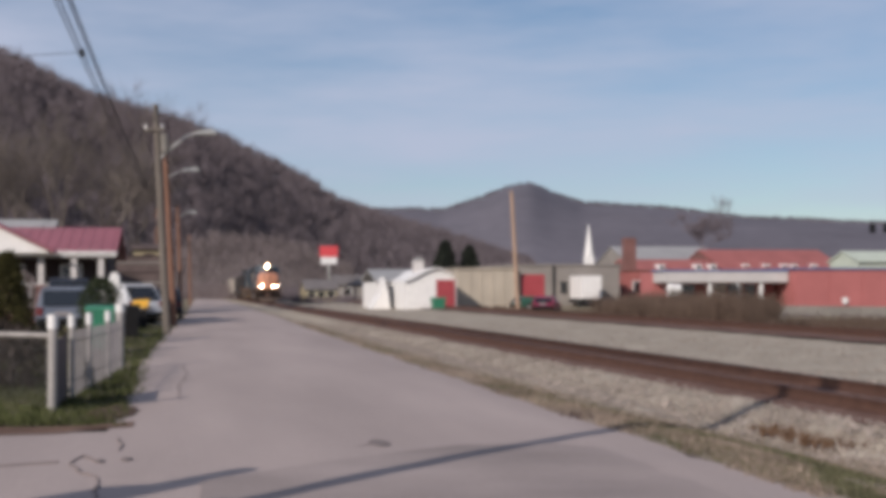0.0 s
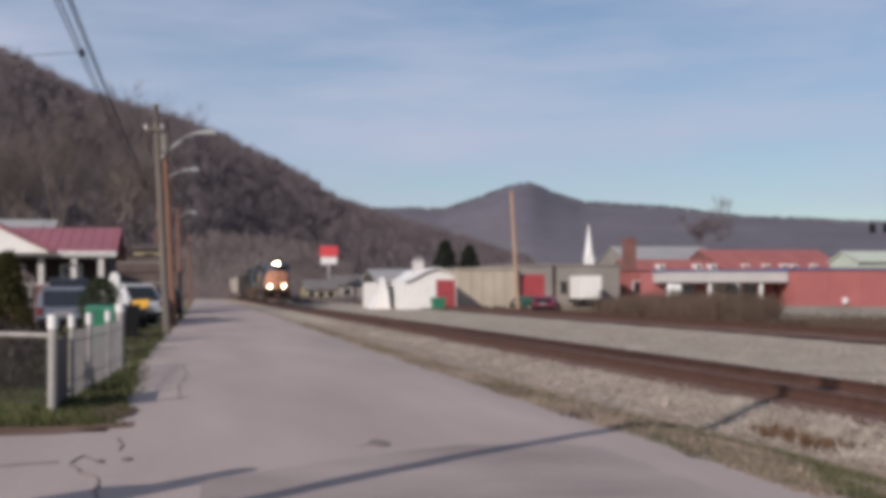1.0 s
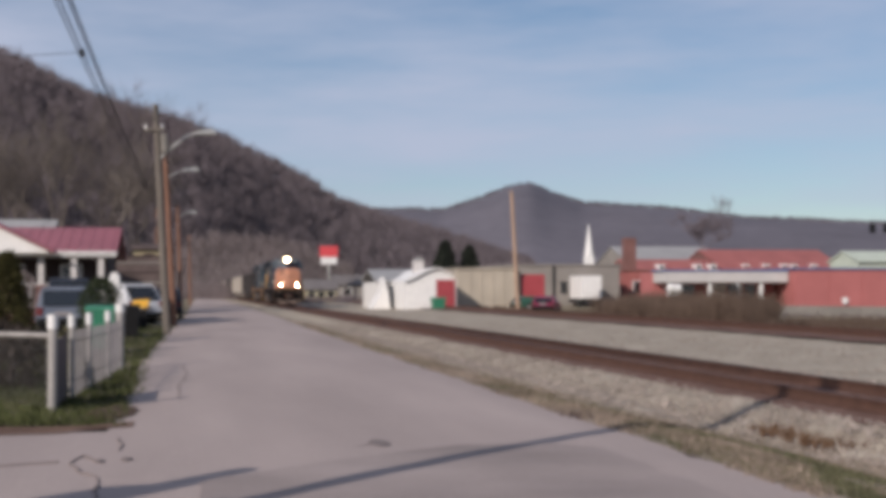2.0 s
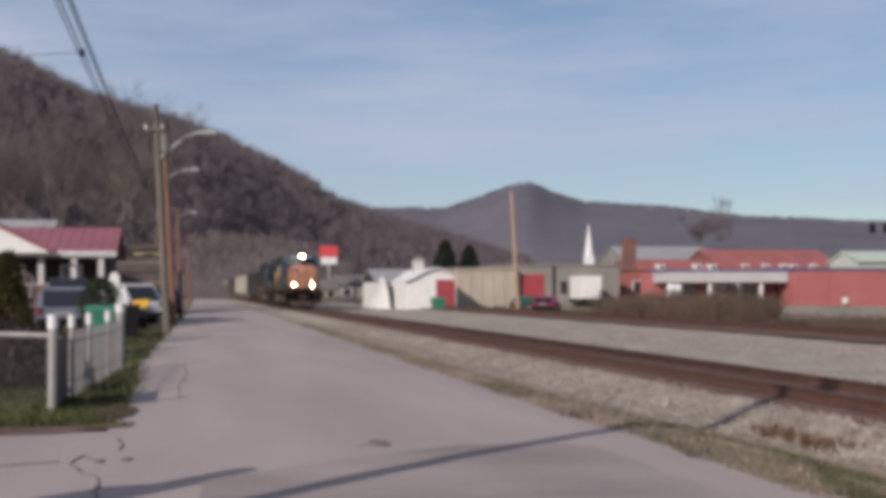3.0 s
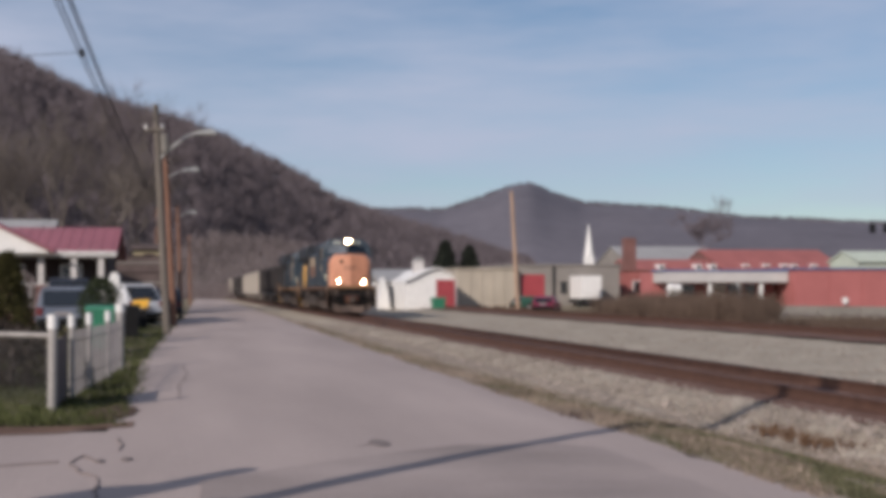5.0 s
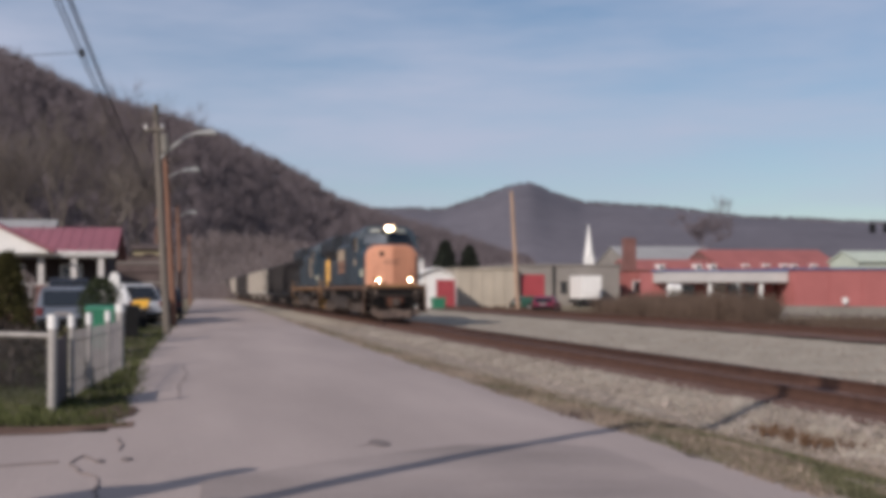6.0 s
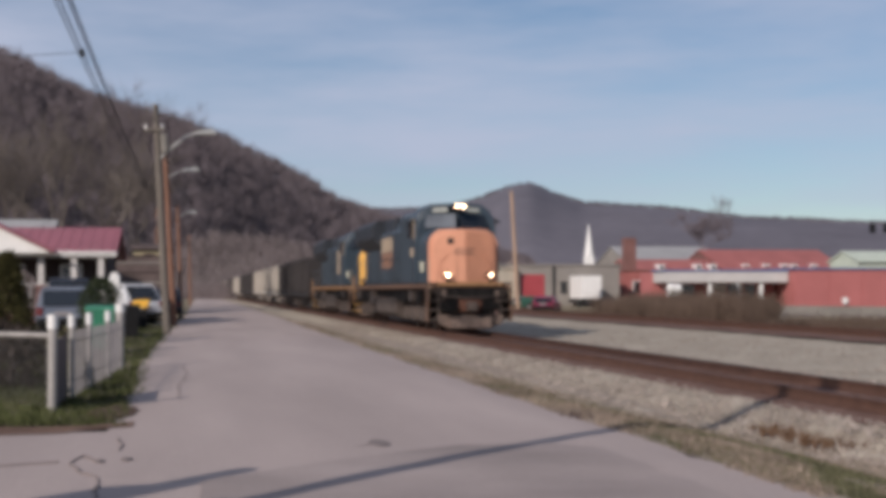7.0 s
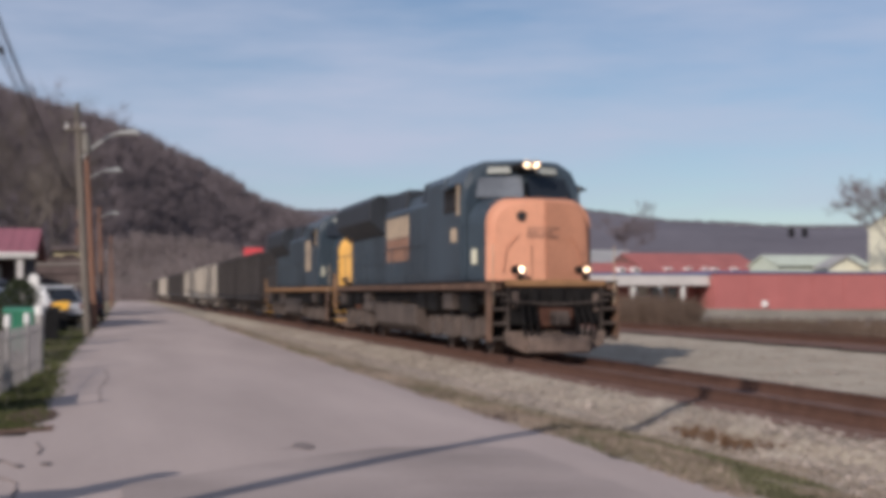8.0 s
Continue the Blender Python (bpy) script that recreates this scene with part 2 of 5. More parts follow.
# brown with the porch's shade put into its colour
M_PORCH = mat("porch-shade dark brown", (0.05, 0.035, 0.034), 0.9, var=0.3, scale=1.5, fine=12)
M_DARKSHRUB = mat("dark brown shrub twigs", (0.05, 0.04, 0.035), 0.9, var=0.4, scale=3, island=0.4, bump=0, spec=0.1)
# dark brown that stands for the shadow at the lane corner
M_CORNERSHADOW = mat("lane-corner shadow brown", (0.07, 0.045, 0.036), 0.95, scale=2, fine=25, bump=0.7, col2=(0.13, 0.085, 0.065), spec=0.15)
M_TANWALL = mat("tan siding", (0.3, 0.255, 0.16), 0.8, var=0.15, scale=1)
M_NUMB = glow("number board", (0.3, 0.31, 0.28), 0.03)


# ---- mesh helpers ----
def part(name, bm, material, parent=None, label="", smooth=False):
    """Links a bmesh as one mesh object, under a thing where one is given."""
    me = bpy.data.meshes.new(name)
    if smooth:
        for f in bm.faces:
            f.smooth = True
    bm.to_mesh(me)
    bm.free()
    me.materials.append(material)
    ob = new(name, me)
    if parent is not None:
        ob.parent = parent
    return tagged(ob, label)


def thing(name, label, category, m=None, group="", kind=""):
    ob = new(name)
    ob.matrix_basis = m or Matrix()
    return tagged(ob, label, category, group, kind)


def bx(x0, x1, y0, y1, z0, z1, bev=0.0, bm=None):
    """A box, its edges rounded where bev is given, added to bm."""
    b = bmesh.new()
    bmesh.ops.create_cube(b, size=1.0, matrix=Matrix.Translation(((x0 + x1) / 2, (y0 + y1) / 2, (z0 + z1) / 2)) @ Matrix.Diagonal((x1 - x0, y1 - y0, z1 - z0, 1)))
    if bev:
        bmesh.ops.bevel(b, geom=b.edges[:], offset=bev, segments=2, affect="EDGES", profile=0.5)
    return merge(bm, b)


def merge(bm, b):
    if bm is None:
        return b
    me = bpy.data.meshes.new("t")
    b.to_mesh(me)
    b.free()
    bm.from_mesh(me)
    bpy.data.meshes.remove(me)
    return bm


def cyl(p0, p1, r0, r1=None, seg=10, bm=None):
    p0, p1 = Vector(p0), Vector(p1)
    b = bmesh.new()
    d = p1 - p0
    m = Matrix.Translation((p0 + p1) / 2) @ d.to_track_quat("Z", "Y").to_matrix().to_4x4()
    bmesh.ops.create_cone(b, cap_ends=True, segments=seg, radius1=r0, radius2=r0 if r1 is None else r1, depth=d.length, matrix=m)
    return merge(bm, b)


def prism(pts, axis, a0, a1, bm=None, bev=0.0):
    """An outline of two coordinates, drawn out along an axis ('x': pts are y, z; 'y': x, z; 'z': x, y) from a0 to a1."""
    b = bmesh.new()

    def at(p, a):
        return {"x": (a, p[0], p[1]), "y": (p[0], a, p[1]), "z": (p[0], p[1], a)}[axis]
    v0 = [b.verts.new(at(p, a0)) for p in pts]
    v1 = [b.verts.new(at(p, a1)) for p in pts]
    n = len(pts)
    b.faces.new(v0)
    b.faces.new(v1[::-1])
    for i in range(n):
        b.faces.new((v0[i], v1[i], v1[(i + 1) % n], v0[(i + 1) % n]))
    bmesh.ops.recalc_face_normals(b, faces=b.faces[:])
    if bev:
        bmesh.ops.bevel(b, geom=b.edges[:], offset=bev, segments=2, affect="EDGES", profile=0.5)
    return merge(bm, b)


def raw(name, verts, faces, material, parent=None, label="", smooth=False):
    me = bpy.data.meshes.new(name)
    me.from_pydata([tuple(v) for v in verts], [], faces)
    me.materials.append(material)
    if smooth:
        me.polygons.foreach_set("use_smooth", [True] * len(me.polygons))
    ob = new(name, me)
    if parent is not None:
        ob.parent = parent
    return tagged(ob, label)


def tube(points, r, seg=6, bm=None):
    """A round wire or pipe along points."""
    pts = [Vector(p) for p in points]
    b = bmesh.new()
    rings = []
    for i, p in enumerate(pts):
        d = (pts[min(i + 1, len(pts) - 1)] - pts[max(i - 1, 0)]).normalized()
        e1 = d.cross(Vector((0.13, 0.2, 0.97) if abs(d.z) < 0.8 else (0.97, 0.2, 0.1))).normalized()
        e2 = d.cross(e1)
        rings.append([b.verts.new(p + (e1 * math.cos(6.2832 * k / seg) + e2 * math.sin(6.2832 * k / seg)) * r) for k in range(seg)])
    for u, v in zip(rings[:-1], rings[1:]):
        for k in range(seg):
            b.faces.new((u[k], u[(k + 1) % seg], v[(k + 1) % seg], v[k]))
    b.faces.new(rings[0])
    b.faces.new(rings[-1][::-1])
    bmesh.ops.recalc_face_normals(b, faces=b.faces[:])
    return merge(bm, b)


RNG = np.random.RandomState(7)


# ---- ground, lane and tracks ----
def wob(a, b, k=0.0):
    return noise.noise(Vector((a, b, k)))


def strip(name, ys, cols, material, label, category, edge=0.0, hump=0.0):
    """A sheet along y; cols(y) gives its (x, z) from edge to edge, the two outer ones ragged."""
    verts, faces = [], []
    n = None
    for j, y in enumerate(ys):
        row = cols(y)
        n = len(row)
        for i, (x, z) in enumerate(row):
            if i in (0, n - 1):
                x += edge * (wob(y * 0.9, i * 7.3) + 0.6 * wob(y * 3.1, i * 3.3))
            verts.append((x, y, z + hump * wob(x * 1.3, y * 1.1, 4.0)))
    for j in range(len(ys) - 1):
        for i in range(n - 1):
            a = j * n + i
            faces.append((a, a + 1, a + n + 1, a + n))
    return tagged(raw(name, verts, faces, material), label, category, kind="structure")


def graded(y0, y1, first, grow=1.03):
    ys, y, d = [y0], y0, first
    while y < y1:
        y += d
        d *= grow
        ys.append(min(y, y1))
    return ys


def lerp(v, xs, zs):
    return float(np.interp(v, xs, zs))


def ground_z(x, y):
    if x < 0 and y < 15.6:
        return -0.03
    return lerp(x, (-9, -3, -1.4, 4.9, 5.6, 6.4, 7.4, 8.4, 12, 27, 34, 60), (0.25, 0.1, -0.03, -0.06, -0.2, -0.36, -0.46, -0.46, -0.34, -0.3, -0.1, 0.0))


def build_ground():
    xs = [-4200, -1500, -500, -200, -80, -40, -20, -14, -9, -7, -5.5, -4.5, -3.6, -3, -2.4, -1.9, -1.5, -1.2, 0, 4.6, 5.0, 5.5, 6.0, 6.5, 7, 7.5, 8.2, 12, 20, 27, 30, 34, 45, 60, 100, 200, 500, 1500, 4200]
    ys = [-4200, -1500, -400, -100, -30, -10] + graded(0, 4300, 0.6, 1.045)
    verts = [(x, y, ground_z(x, y) + (0.035 * wob(x * 1.7, y * 1.3) if -9 < x < -1.1 or 4.95 < x < 9 else 0)) for y in ys for x in xs]
    n = len(xs)
    faces = [(j * n + i, j * n + i + 1, (j + 1) * n + i + 1, (j + 1) * n + i) for j in range(len(ys) - 1) for i in range(n - 1)]
    tagged(raw("ground", verts, faces, M_GROUND, smooth=True), "dry winter earth and turf of a flat valley floor", "ground", kind="structure")


def lane_left(y):
    return lerp(y, (-20, 14, 16.2, 18.5, 21.6, 30, 50, 80, 231, 420), (-0.9, -0.9, -0.95, -0.88, -0.86, -1.05, -0.85, -0.25, 1.0, 3.0))


def lane_right(y):
    return lerp(y, (-20, 9.4, 11.5, 13.8, 16.5, 37, 88, 230, 420), (4.75, 4.88, 4.88, 4.9, 4.86, 4.92, 5.4, 6.3, 8.0))


def road_z(x, y):
    a, b = lane_left(y), lane_right(y)
    return 0.03 * math.sin(math.pi * (x - a) / (b - a)) + 0.012 * wob(x * 1.3, y * 1.1, 4.0)


def verge_z(x, y):
    return lerp(x - lane_right(y), (0, 0.45, 1.2, 2.0, 2.8), (-0.006, -0.03, -0.15, -0.3, -0.33))


def toe_x(y):
    return lerp(y, (9, 12, 15, 17, 19, 30, 60), (6.9, 7.1, 7.1, 6.6, 6.3, 5.75, 5.9)) + 0.2 * wob(y * 0.35, 8)


def build_lane():
    def cols(y):
        a, b = lane_left(y), lane_right(y)
        return [(a + (b - a) * k / 8, 0.03 * math.sin(math.pi * k / 8) - (0.012 if k in (0, 8) else 0)) for k in range(9)]
    ys = [-25, -10, 0] + graded(4, 420, 0.35, 1.015)
    strip("road", ys, cols, M_ASPHALT, "worn pale grey asphalt lane without markings", "road", edge=0.16, hump=0.012)
    drive = lambda y: [(x, -0.008) for x in (-16, -8, -5, -3.5, -2.5, -1.8, -1.2, -0.6)]
    strip("driveway", [-12, -5, 0] + graded(4, 15.6, 0.4, 1.0), drive, M_ASPHALT, "pale asphalt side street meeting the lane", "driveway", hump=0.008)
    verts, faces = [], []
    for k in range(60):
        x = -9.5 + k * 0.15
        y0, y1 = 15.25 + 0.22 * wob(x * 1.7, 3) + max(0, x + 2.2) * 0.45, 15.85 + 0.25 * wob(x * 1.3, 7) + max(0, x + 2.2) * 0.45
        verts += [(x, y0, 0.004), (x, y1, max(0.012, ground_z(x, 16.2) + 0.02))]
        if k:
            i = 2 * k
            faces.append((i - 2, i, i + 1, i - 1))
    tagged(raw("leaf_litter", verts, faces, M_LITTER), "brown leaf litter along the kerbless verge", "leaf litter", kind="stuff")
    # cracks near the driveway, each a run of short jittered pieces between its bends
    rs = random.Random(3)

    def crack(bends, width):
        bm = None
        pts = [Vector((*bends[0], 0))]
        for p, q in zip(bends[:-1], bends[1:]):
            p, q = Vector((*p, 0)), Vector((*q, 0))
            n = max(2, int((q - p).length / 0.22))
            pts += [p.lerp(q, (k + 1) / n) + Vector((rs.uniform(-0.03, 0.03), rs.uniform(-0.05, 0.05), 0)) for k in range(n)]
        for p, q in zip(pts[:-1], pts[1:]):
            d = (q - p).normalized()
            s = Vector((-d.y, d.x, 0)) * width * rs.uniform(0.3, 0.9)
            bm = prism([(v.x, v.y) for v in (p - s, q - s * 0.8, q + s * 0.8, p + s)], "z", -0.04, max(road_z(q.x, q.y), 0.0) + 0.006, bm)
        tagged(part("road_crack", bm, M_CRACK), "thin dark crack wandering across the asphalt", "crack", kind="structure")
    crack(((-1.09, 12.8), (-1.0, 13.3), (-0.82, 12.8)), 0.009)
    crack(((-1.09, 12.7), (-0.95, 12.1), (-0.77, 11.7), (-0.74, 11.0), (-0.7, 10.0)), 0.011)
    crack(((-0.76, 14.9), (-0.7, 14.2), (-0.72, 13.6)), 0.008)
    crack(((-0.1, 28.5), (-0.02, 25.5), (-0.16, 22.5), (-0.12, 19.8)), 0.011)
    crack(((-2.3, 12.9), (-1.7, 12.75), (-1.2, 12.9)), 0.008)
    for x, y, r in ((-0.57, 12.9, 0.05), (-0.82, 12.85, 0.04)):
        ring = [(x + r * (1 + 0.5 * wob(k, x)) * math.cos(k * 0.785), y + 2 * r * (1 + 0.5 * wob(k, y)) * math.sin(k * 0.785)) for k in range(8)]
        tagged(part("road_patch", prism(ring, "z", -0.02, road_z(x, y) + 0.006), M_CRACK), "small dark chip in the asphalt", "patch", kind="structure")
    # post shadow painted as a dark patch where the grass ends at the corner of the lane
    ring = [(-0.98 + (0.3 + 0.3 * wob(k * 0.7, 4)) * math.cos(k * 0.1571), 18.0 + (0.95 + 0.9 * wob(k * 0.6, 6)) * math.sin(k * 0.1571)) for k in range(40)]
    tagged(part("corner_shadow_patch", prism(ring, "z", -0.05, 0.012), M_CORNERSHADOW), "shadow painted dark brown at the corner of the lane", "soil", kind="structure")
    # older darker repair across the near part of the lane
    verts, faces, ny, nx = [], [], 30, 18
    for j in range(ny + 1):
        y = 6.5 + j * 0.22
        a = 0.1 + 0.12 * wob(y * 2.1, 5) + max(0, y - 11.2) * 1.35
        b = 4.1 + 0.1 * wob(y * 1.7, 9) - max(0, y - 12.6) * 0.8
        b = max(a + 0.02, b)
        for i in range(nx + 1):
            x = a + (b - a) * i / nx
            verts.append((x, y, road_z(x, y) + 0.009))
    for j in range(ny):
        for i in range(nx):
            k = j * (nx + 1) + i
            faces.append((k, k + 1, k + nx + 2, k + nx + 1))
    tagged(raw("road_repair", verts, faces, M_WORN), "darker worn asphalt repair across the lane", "patch", kind="structure")
    # patched hollow in the asphalt
    ring = [(1.95 + (0.11 + 0.05 * wob(k, 2)) * math.cos(k * 0.6283), 13.45 + (0.3 + 0.1 * wob(k, 5)) * math.sin(k * 0.6283)) for k in range(10)]
    bm = prism(ring, "z", -0.02, road_z(1.95, 13.45) + 0.007)
    bm = prism([(1.4, 13.05), (1.9, 13.35), (1.88, 13.48), (1.4, 13.12)], "z", -0.02, road_z(1.7, 13.2) + 0.006, bm)
    tagged(part("road_patch", bm, M_CRACK), "small dark tar patch in the lane", "patch", kind="structure")


def blades(name, n, area, h, w, material, label, keep=lambda x, y: True, seed=1, lean=0.5, z=ground_z, k=3):
    """Tufts of grass: each a few thin bent blades."""
    r = np.random.RandomState(seed)
    verts, faces = [], []
    while len(faces) < n * k:
        x, y = r.uniform(area[0], area[1]), area[2] + (area[3] - area[2]) * r.uniform() ** 2.0
        if not keep(x, y):
            continue
        g = z(x, y) - 0.01
        for _ in range(k):
            a, hh = r.uniform(0, 6.283), h * r.uniform(0.4, 1.3)
            ox, oy = r.normal(0, 0.05, 2)
            dx, dy = math.cos(a), math.sin(a)
            ln = lean * r.uniform(0.2, 1) * hh
            i = len(verts)
            verts += [(x + ox - dy * w, y + oy + dx * w, g), (x + ox + dy * w, y + oy - dx * w, g), (x + ox + dx * ln, y + oy + dy * ln, g + hh)]
            faces.append((i, i + 1, i + 2))
    return tagged(raw(name, verts, faces, material), label, "grass", kind="stuff")


def build_verges():
    blades("verge_grass", 9000, (-3.6, -0.45, 15.6, 60), 0.1, 0.012, M_GRASS, "short green grass along the fence",
           lambda x, y: x < lane_left(y) + 0.1 + 0.2 * wob(y, x) and y > 16.1 + 0.5 * wob(x, 3), 1)
    blades("yard_grass", 5000, (-9, -2.2, 20, 75), 0.1, 0.02, M_GRASS, "green winter lawn of the front yard", seed=2)
    blades("verge_dry_grass", 15000, (4.6, 7.9, 8.5, 70), 0.06, 0.007, M_DRY, "dry yellow-brown grass between lane and ballast",
           lambda x, y: wob(x * 1.2, y * 0.5, 3) > -0.12 and lane_right(y) - 0.05 < x < toe_x(y) + 0.3, 3, 0.9, verge_z)
    blades("verge_green_grass", 13000, (4.7, 7.4, 8.5, 60), 0.045, 0.008, M_WEED, "patchy green weeds between lane and ballast",
           lambda x, y: wob(x * 1.1, y * 0.45, 9) > -0.12 and lane_right(y) < x < toe_x(y) + 0.2, 4, 0.9, verge_z)

    def cols(y):
        a = lane_right(y) - 0.03
        return [(a, -0.006), (a + 0.45, -0.03 + 0.03 * wob(y, 1)), (a + 1.2, -0.15 + 0.05 * wob(y, 2)), (a + 2.0, -0.3 + 0.04 * wob(y * 1.3, 5)), (7.6, -0.34)]
    strip("verge", [-20, -5] + graded(3, 420, 0.35, 1.03), cols, M_VERGE, "stony earth verge with patchy dead grass", "verge", hump=0.02)


def build_ballast():
    def cols(y):
        e = toe_x(y)
        return [(e, verge_z(e, y) - 0.04), (e + 0.35, verge_z(e + 0.35, y) + 0.06), (max(e + 0.5, 7.2), -0.24), (7.9, -0.12), (8.35, -0.07), (8.6, -0.16), (10.9, -0.16), (11.2, -0.07), (12.2, -0.15), (13.5, -0.2),
                (16, -0.2), (19.0, -0.2), (20.2, -0.18), (21.0, -0.14), (21.6, -0.26)]
    strip("ballast", [-40, -10] + graded(5, 700, 0.4, 1.03), cols, M_BALLAST, "pale grey limestone ballast beside and between the tracks", "ballast", edge=0.3, hump=0.045)

    def bed(c, w, z):
        return lambda y: [(c - w + 0.1 * wob(y * 1.7, c), z - 0.02), (c - w * 0.8, z), (c, z), (c + w * 0.8, z), (c + w + 0.1 * wob(y * 1.7, c + 3), z - 0.02)]
    strip("track_bed", [-40, -10] + graded(5, 700, 0.4, 1.03), bed(TX, 1.45, -0.045), M_RUSTBED, "rust-stained stones between the near sleepers", "track bed", edge=0.12, hump=0.012)
    strip("far_track_bed", [-40, -10] + graded(5, 700, 0.5, 1.03), bed(24.0, 2.9, -0.07), M_RUSTBED, "rusty dark stones and weeds under the far track", "track bed", edge=0.4, hump=0.04)
    # loose stones, each a rough tetrahedral lump
    r = np.random.RandomState(11)
    verts, faces = [], []
    for i in range(26000):
        y = 9 + 60 * r.uniform() ** 1.7
        e = toe_x(y)
        x = r.uniform(e - 0.4, 8.45) if i % 4 else r.uniform(11.2, 20.5)
        z = lerp(x, (e - 0.4, e, e + 0.35, max(e + 0.5, 7.2), 7.9, 8.4, 11.2, 12.2, 13.5, 21), (verge_z(e - 0.4, y), verge_z(e, y), verge_z(e + 0.35, y) + 0.06, -0.24, -0.12, -0.07, -0.07, -0.15, -0.2, -0.19)) + 0.01
        s = r.uniform(0.015, 0.042)
        k = len(verts)
        d = r.normal(0, 1, (5, 3)) * 0.35
        base = np.array([(1, 0, 0), (-0.4, 0.9, 0), (-0.5, -0.8, 0), (0.1, 0.1, 0.9), (0.1, 0, -0.8)]) + d
        verts += [(x + s * v[0], y + s * v[1], z + s * 0.7 * v[2]) for v in base]
        faces += [(k, k + 1, k + 3), (k + 1, k + 2, k + 3), (k + 2, k, k + 3), (k + 1, k, k + 4), (k + 2, k + 1, k + 4), (k, k + 2, k + 4)]
    tagged(raw("ballast_stones", verts, faces, M_STONE), "loose broken limestone on the ballast shoulder", "stones", kind="stuff")


RAIL_SECTION = [(-0.065, 0), (0.065, 0), (0.065, 0.015), (0.012, 0.035), (0.012, 0.125), (0.036, 0.135), (0.034, 0.168), (-0.034, 0.168), (-0.036, 0.135), (-0.012, 0.125), (-0.012, 0.035), (-0.065, 0.015)]


def build_track(name, cx, top, label):
    t = thing(name, label, "railway track", kind="structure")
    for s in (-0.7525, 0.7525):
        part("rail", prism([(cx + s + a, top - 0.17 + b) for a, b in RAIL_SECTION], "y", -40, 700), M_RAIL, t)
        part("rail_head", bx(cx + s - 0.03, cx + s + 0.03, -40, 700, top - 0.001, top + 0.003), M_RAILTOP, t, "worn shiny running surface")
    return t


def build_ties(t, cx, top, material):
    base = bx(-1.3, 1.3, -0.115, 0.115, -0.17, 0.0, 0.012)
    me = bpy.data.meshes.new("sleeper")
    base.to_mesh(me)
    base.free()
    me.materials.append(material)
    plate = bx(-0.18, 0.18, -0.1, 0.1, 0, 0.015)
    pm = bpy.data.meshes.new("tie_plate")
    plate.to_mesh(pm)
    plate.free()
    pm.materials.append(M_RAIL)
    r = random.Random(5)
    y = 8.0
    rest = None
    while y < 420:
        if y < 160:
            o = new("sleeper", me)
            o.parent = t
            o.matrix_basis = pose(cx + r.uniform(-0.05, 0.05), y, top - 0.185 + r.uniform(-0.012, 0.006), 0, 0, r.uniform(-1.2, 1.2))
            if y < 45:
                for s in (-0.7525, 0.7525):
                    p = new("tie_plate", pm)
                    p.parent = t
                    p.matrix_basis = pose(cx + s, y, top - 0.187)
        else:
            rest = bx(cx - 1.3, cx + 1.3, y - 0.115, y + 0.115, top - 0.355, top - 0.185, 0, rest)
        y += 0.53
    o = part("distant_sleepers", rest, material, t)
    tagged(o, kind="stuff")


# ---- hills and woods ----
def smooth_profile(az, pts):
    """A ridge's elevation in degrees at a heading, eased from point to point."""
    if az <= pts[0][0]:
        return pts[0][1]
    for (a, e), (b, f) in zip(pts[:-1], pts[1:]):
        if az <= b:
            return e + (f - e) * (az - a) / (b - a)
    return pts[-1][1]


NEAR_RIDGE = ((-40, 2.5), (-13, 5.5), (-9.2, 8.6), (-7.8, 8.65), (-5.5, 7.85), (-3.2, 7.05), (-0.7, 6.5), (1.6, 5.9), (4.0, 4.75), (6.5, 3.3), (8.0, 2.88), (12.7, 1.5), (17, 0.2))
FAR_RIDGE = ((-2, 3.2), (9, 3.4), (11, 3.36), (12.7, 3.88), (14.0, 4.4), (14.9, 4.52), (15.9, 4.05), (17.2, 3.62), (20.3, 3.45), (24.2, 2.93), (30, 2.6), (60, 2.4))
KNOLL = ((-1.5, 0.2), (0.1, 1.6), (1.2, 1.85), (2.9, 1.85), (4.6, 1.5), (6.5, 0.6), (8, 0.1))


def near_span(az):
    return lerp(az, (-40, -12, -3, 0, 8, 17), (250, 300, 410, 450, 620, 800)), lerp(az, (-40, -12, -3, 0, 8, 17), (540, 600, 690, 720, 950, 1300))


def hill_point(az, u, pts, span, rough):
    lo, hi = span(az)
    top = math.tan(radians(smooth_profile(az, pts))) * hi
    d = lo + (hi - lo) * u
    z = top * (math.sin(min(u, 1) * math.pi / 2) ** 1.15 if u <= 1 else 1 - (u - 1) * 0.8) * (1 if u > 0 else 0)
    a = radians(az)
    x, y = d * math.sin(a), d * math.cos(a)
    z += rough * top * wob(x * 0.012, y * 0.012, 2) * min(1, u * 2) * (0.5 if u > 0.85 else 1)
    return x, y, z - 1.5 * (1 - min(1, u * 8))


def hill(name, pts, span, az0, az1, step, material, label, rough=0.08):
    verts, faces = [], []
    us = [0, 0.06, 0.14, 0.22, 0.3, 0.4, 0.5, 0.6, 0.7, 0.8, 0.87, 0.93, 0.97, 1.0, 1.06, 1.2]
    azs = np.arange(az0, az1 + step / 2, step)
    for az in azs:
        verts += [hill_point(az, u, pts, span, rough) for u in us]
    n = len(us)
    faces = [(i * n + j, (i + 1) * n + j, (i + 1) * n + j + 1, i * n + j + 1) for i in range(len(azs) - 1) for j in range(n - 1)]
    return tagged(raw(name, verts, faces, material, smooth=True), label, "hill", kind="structure")


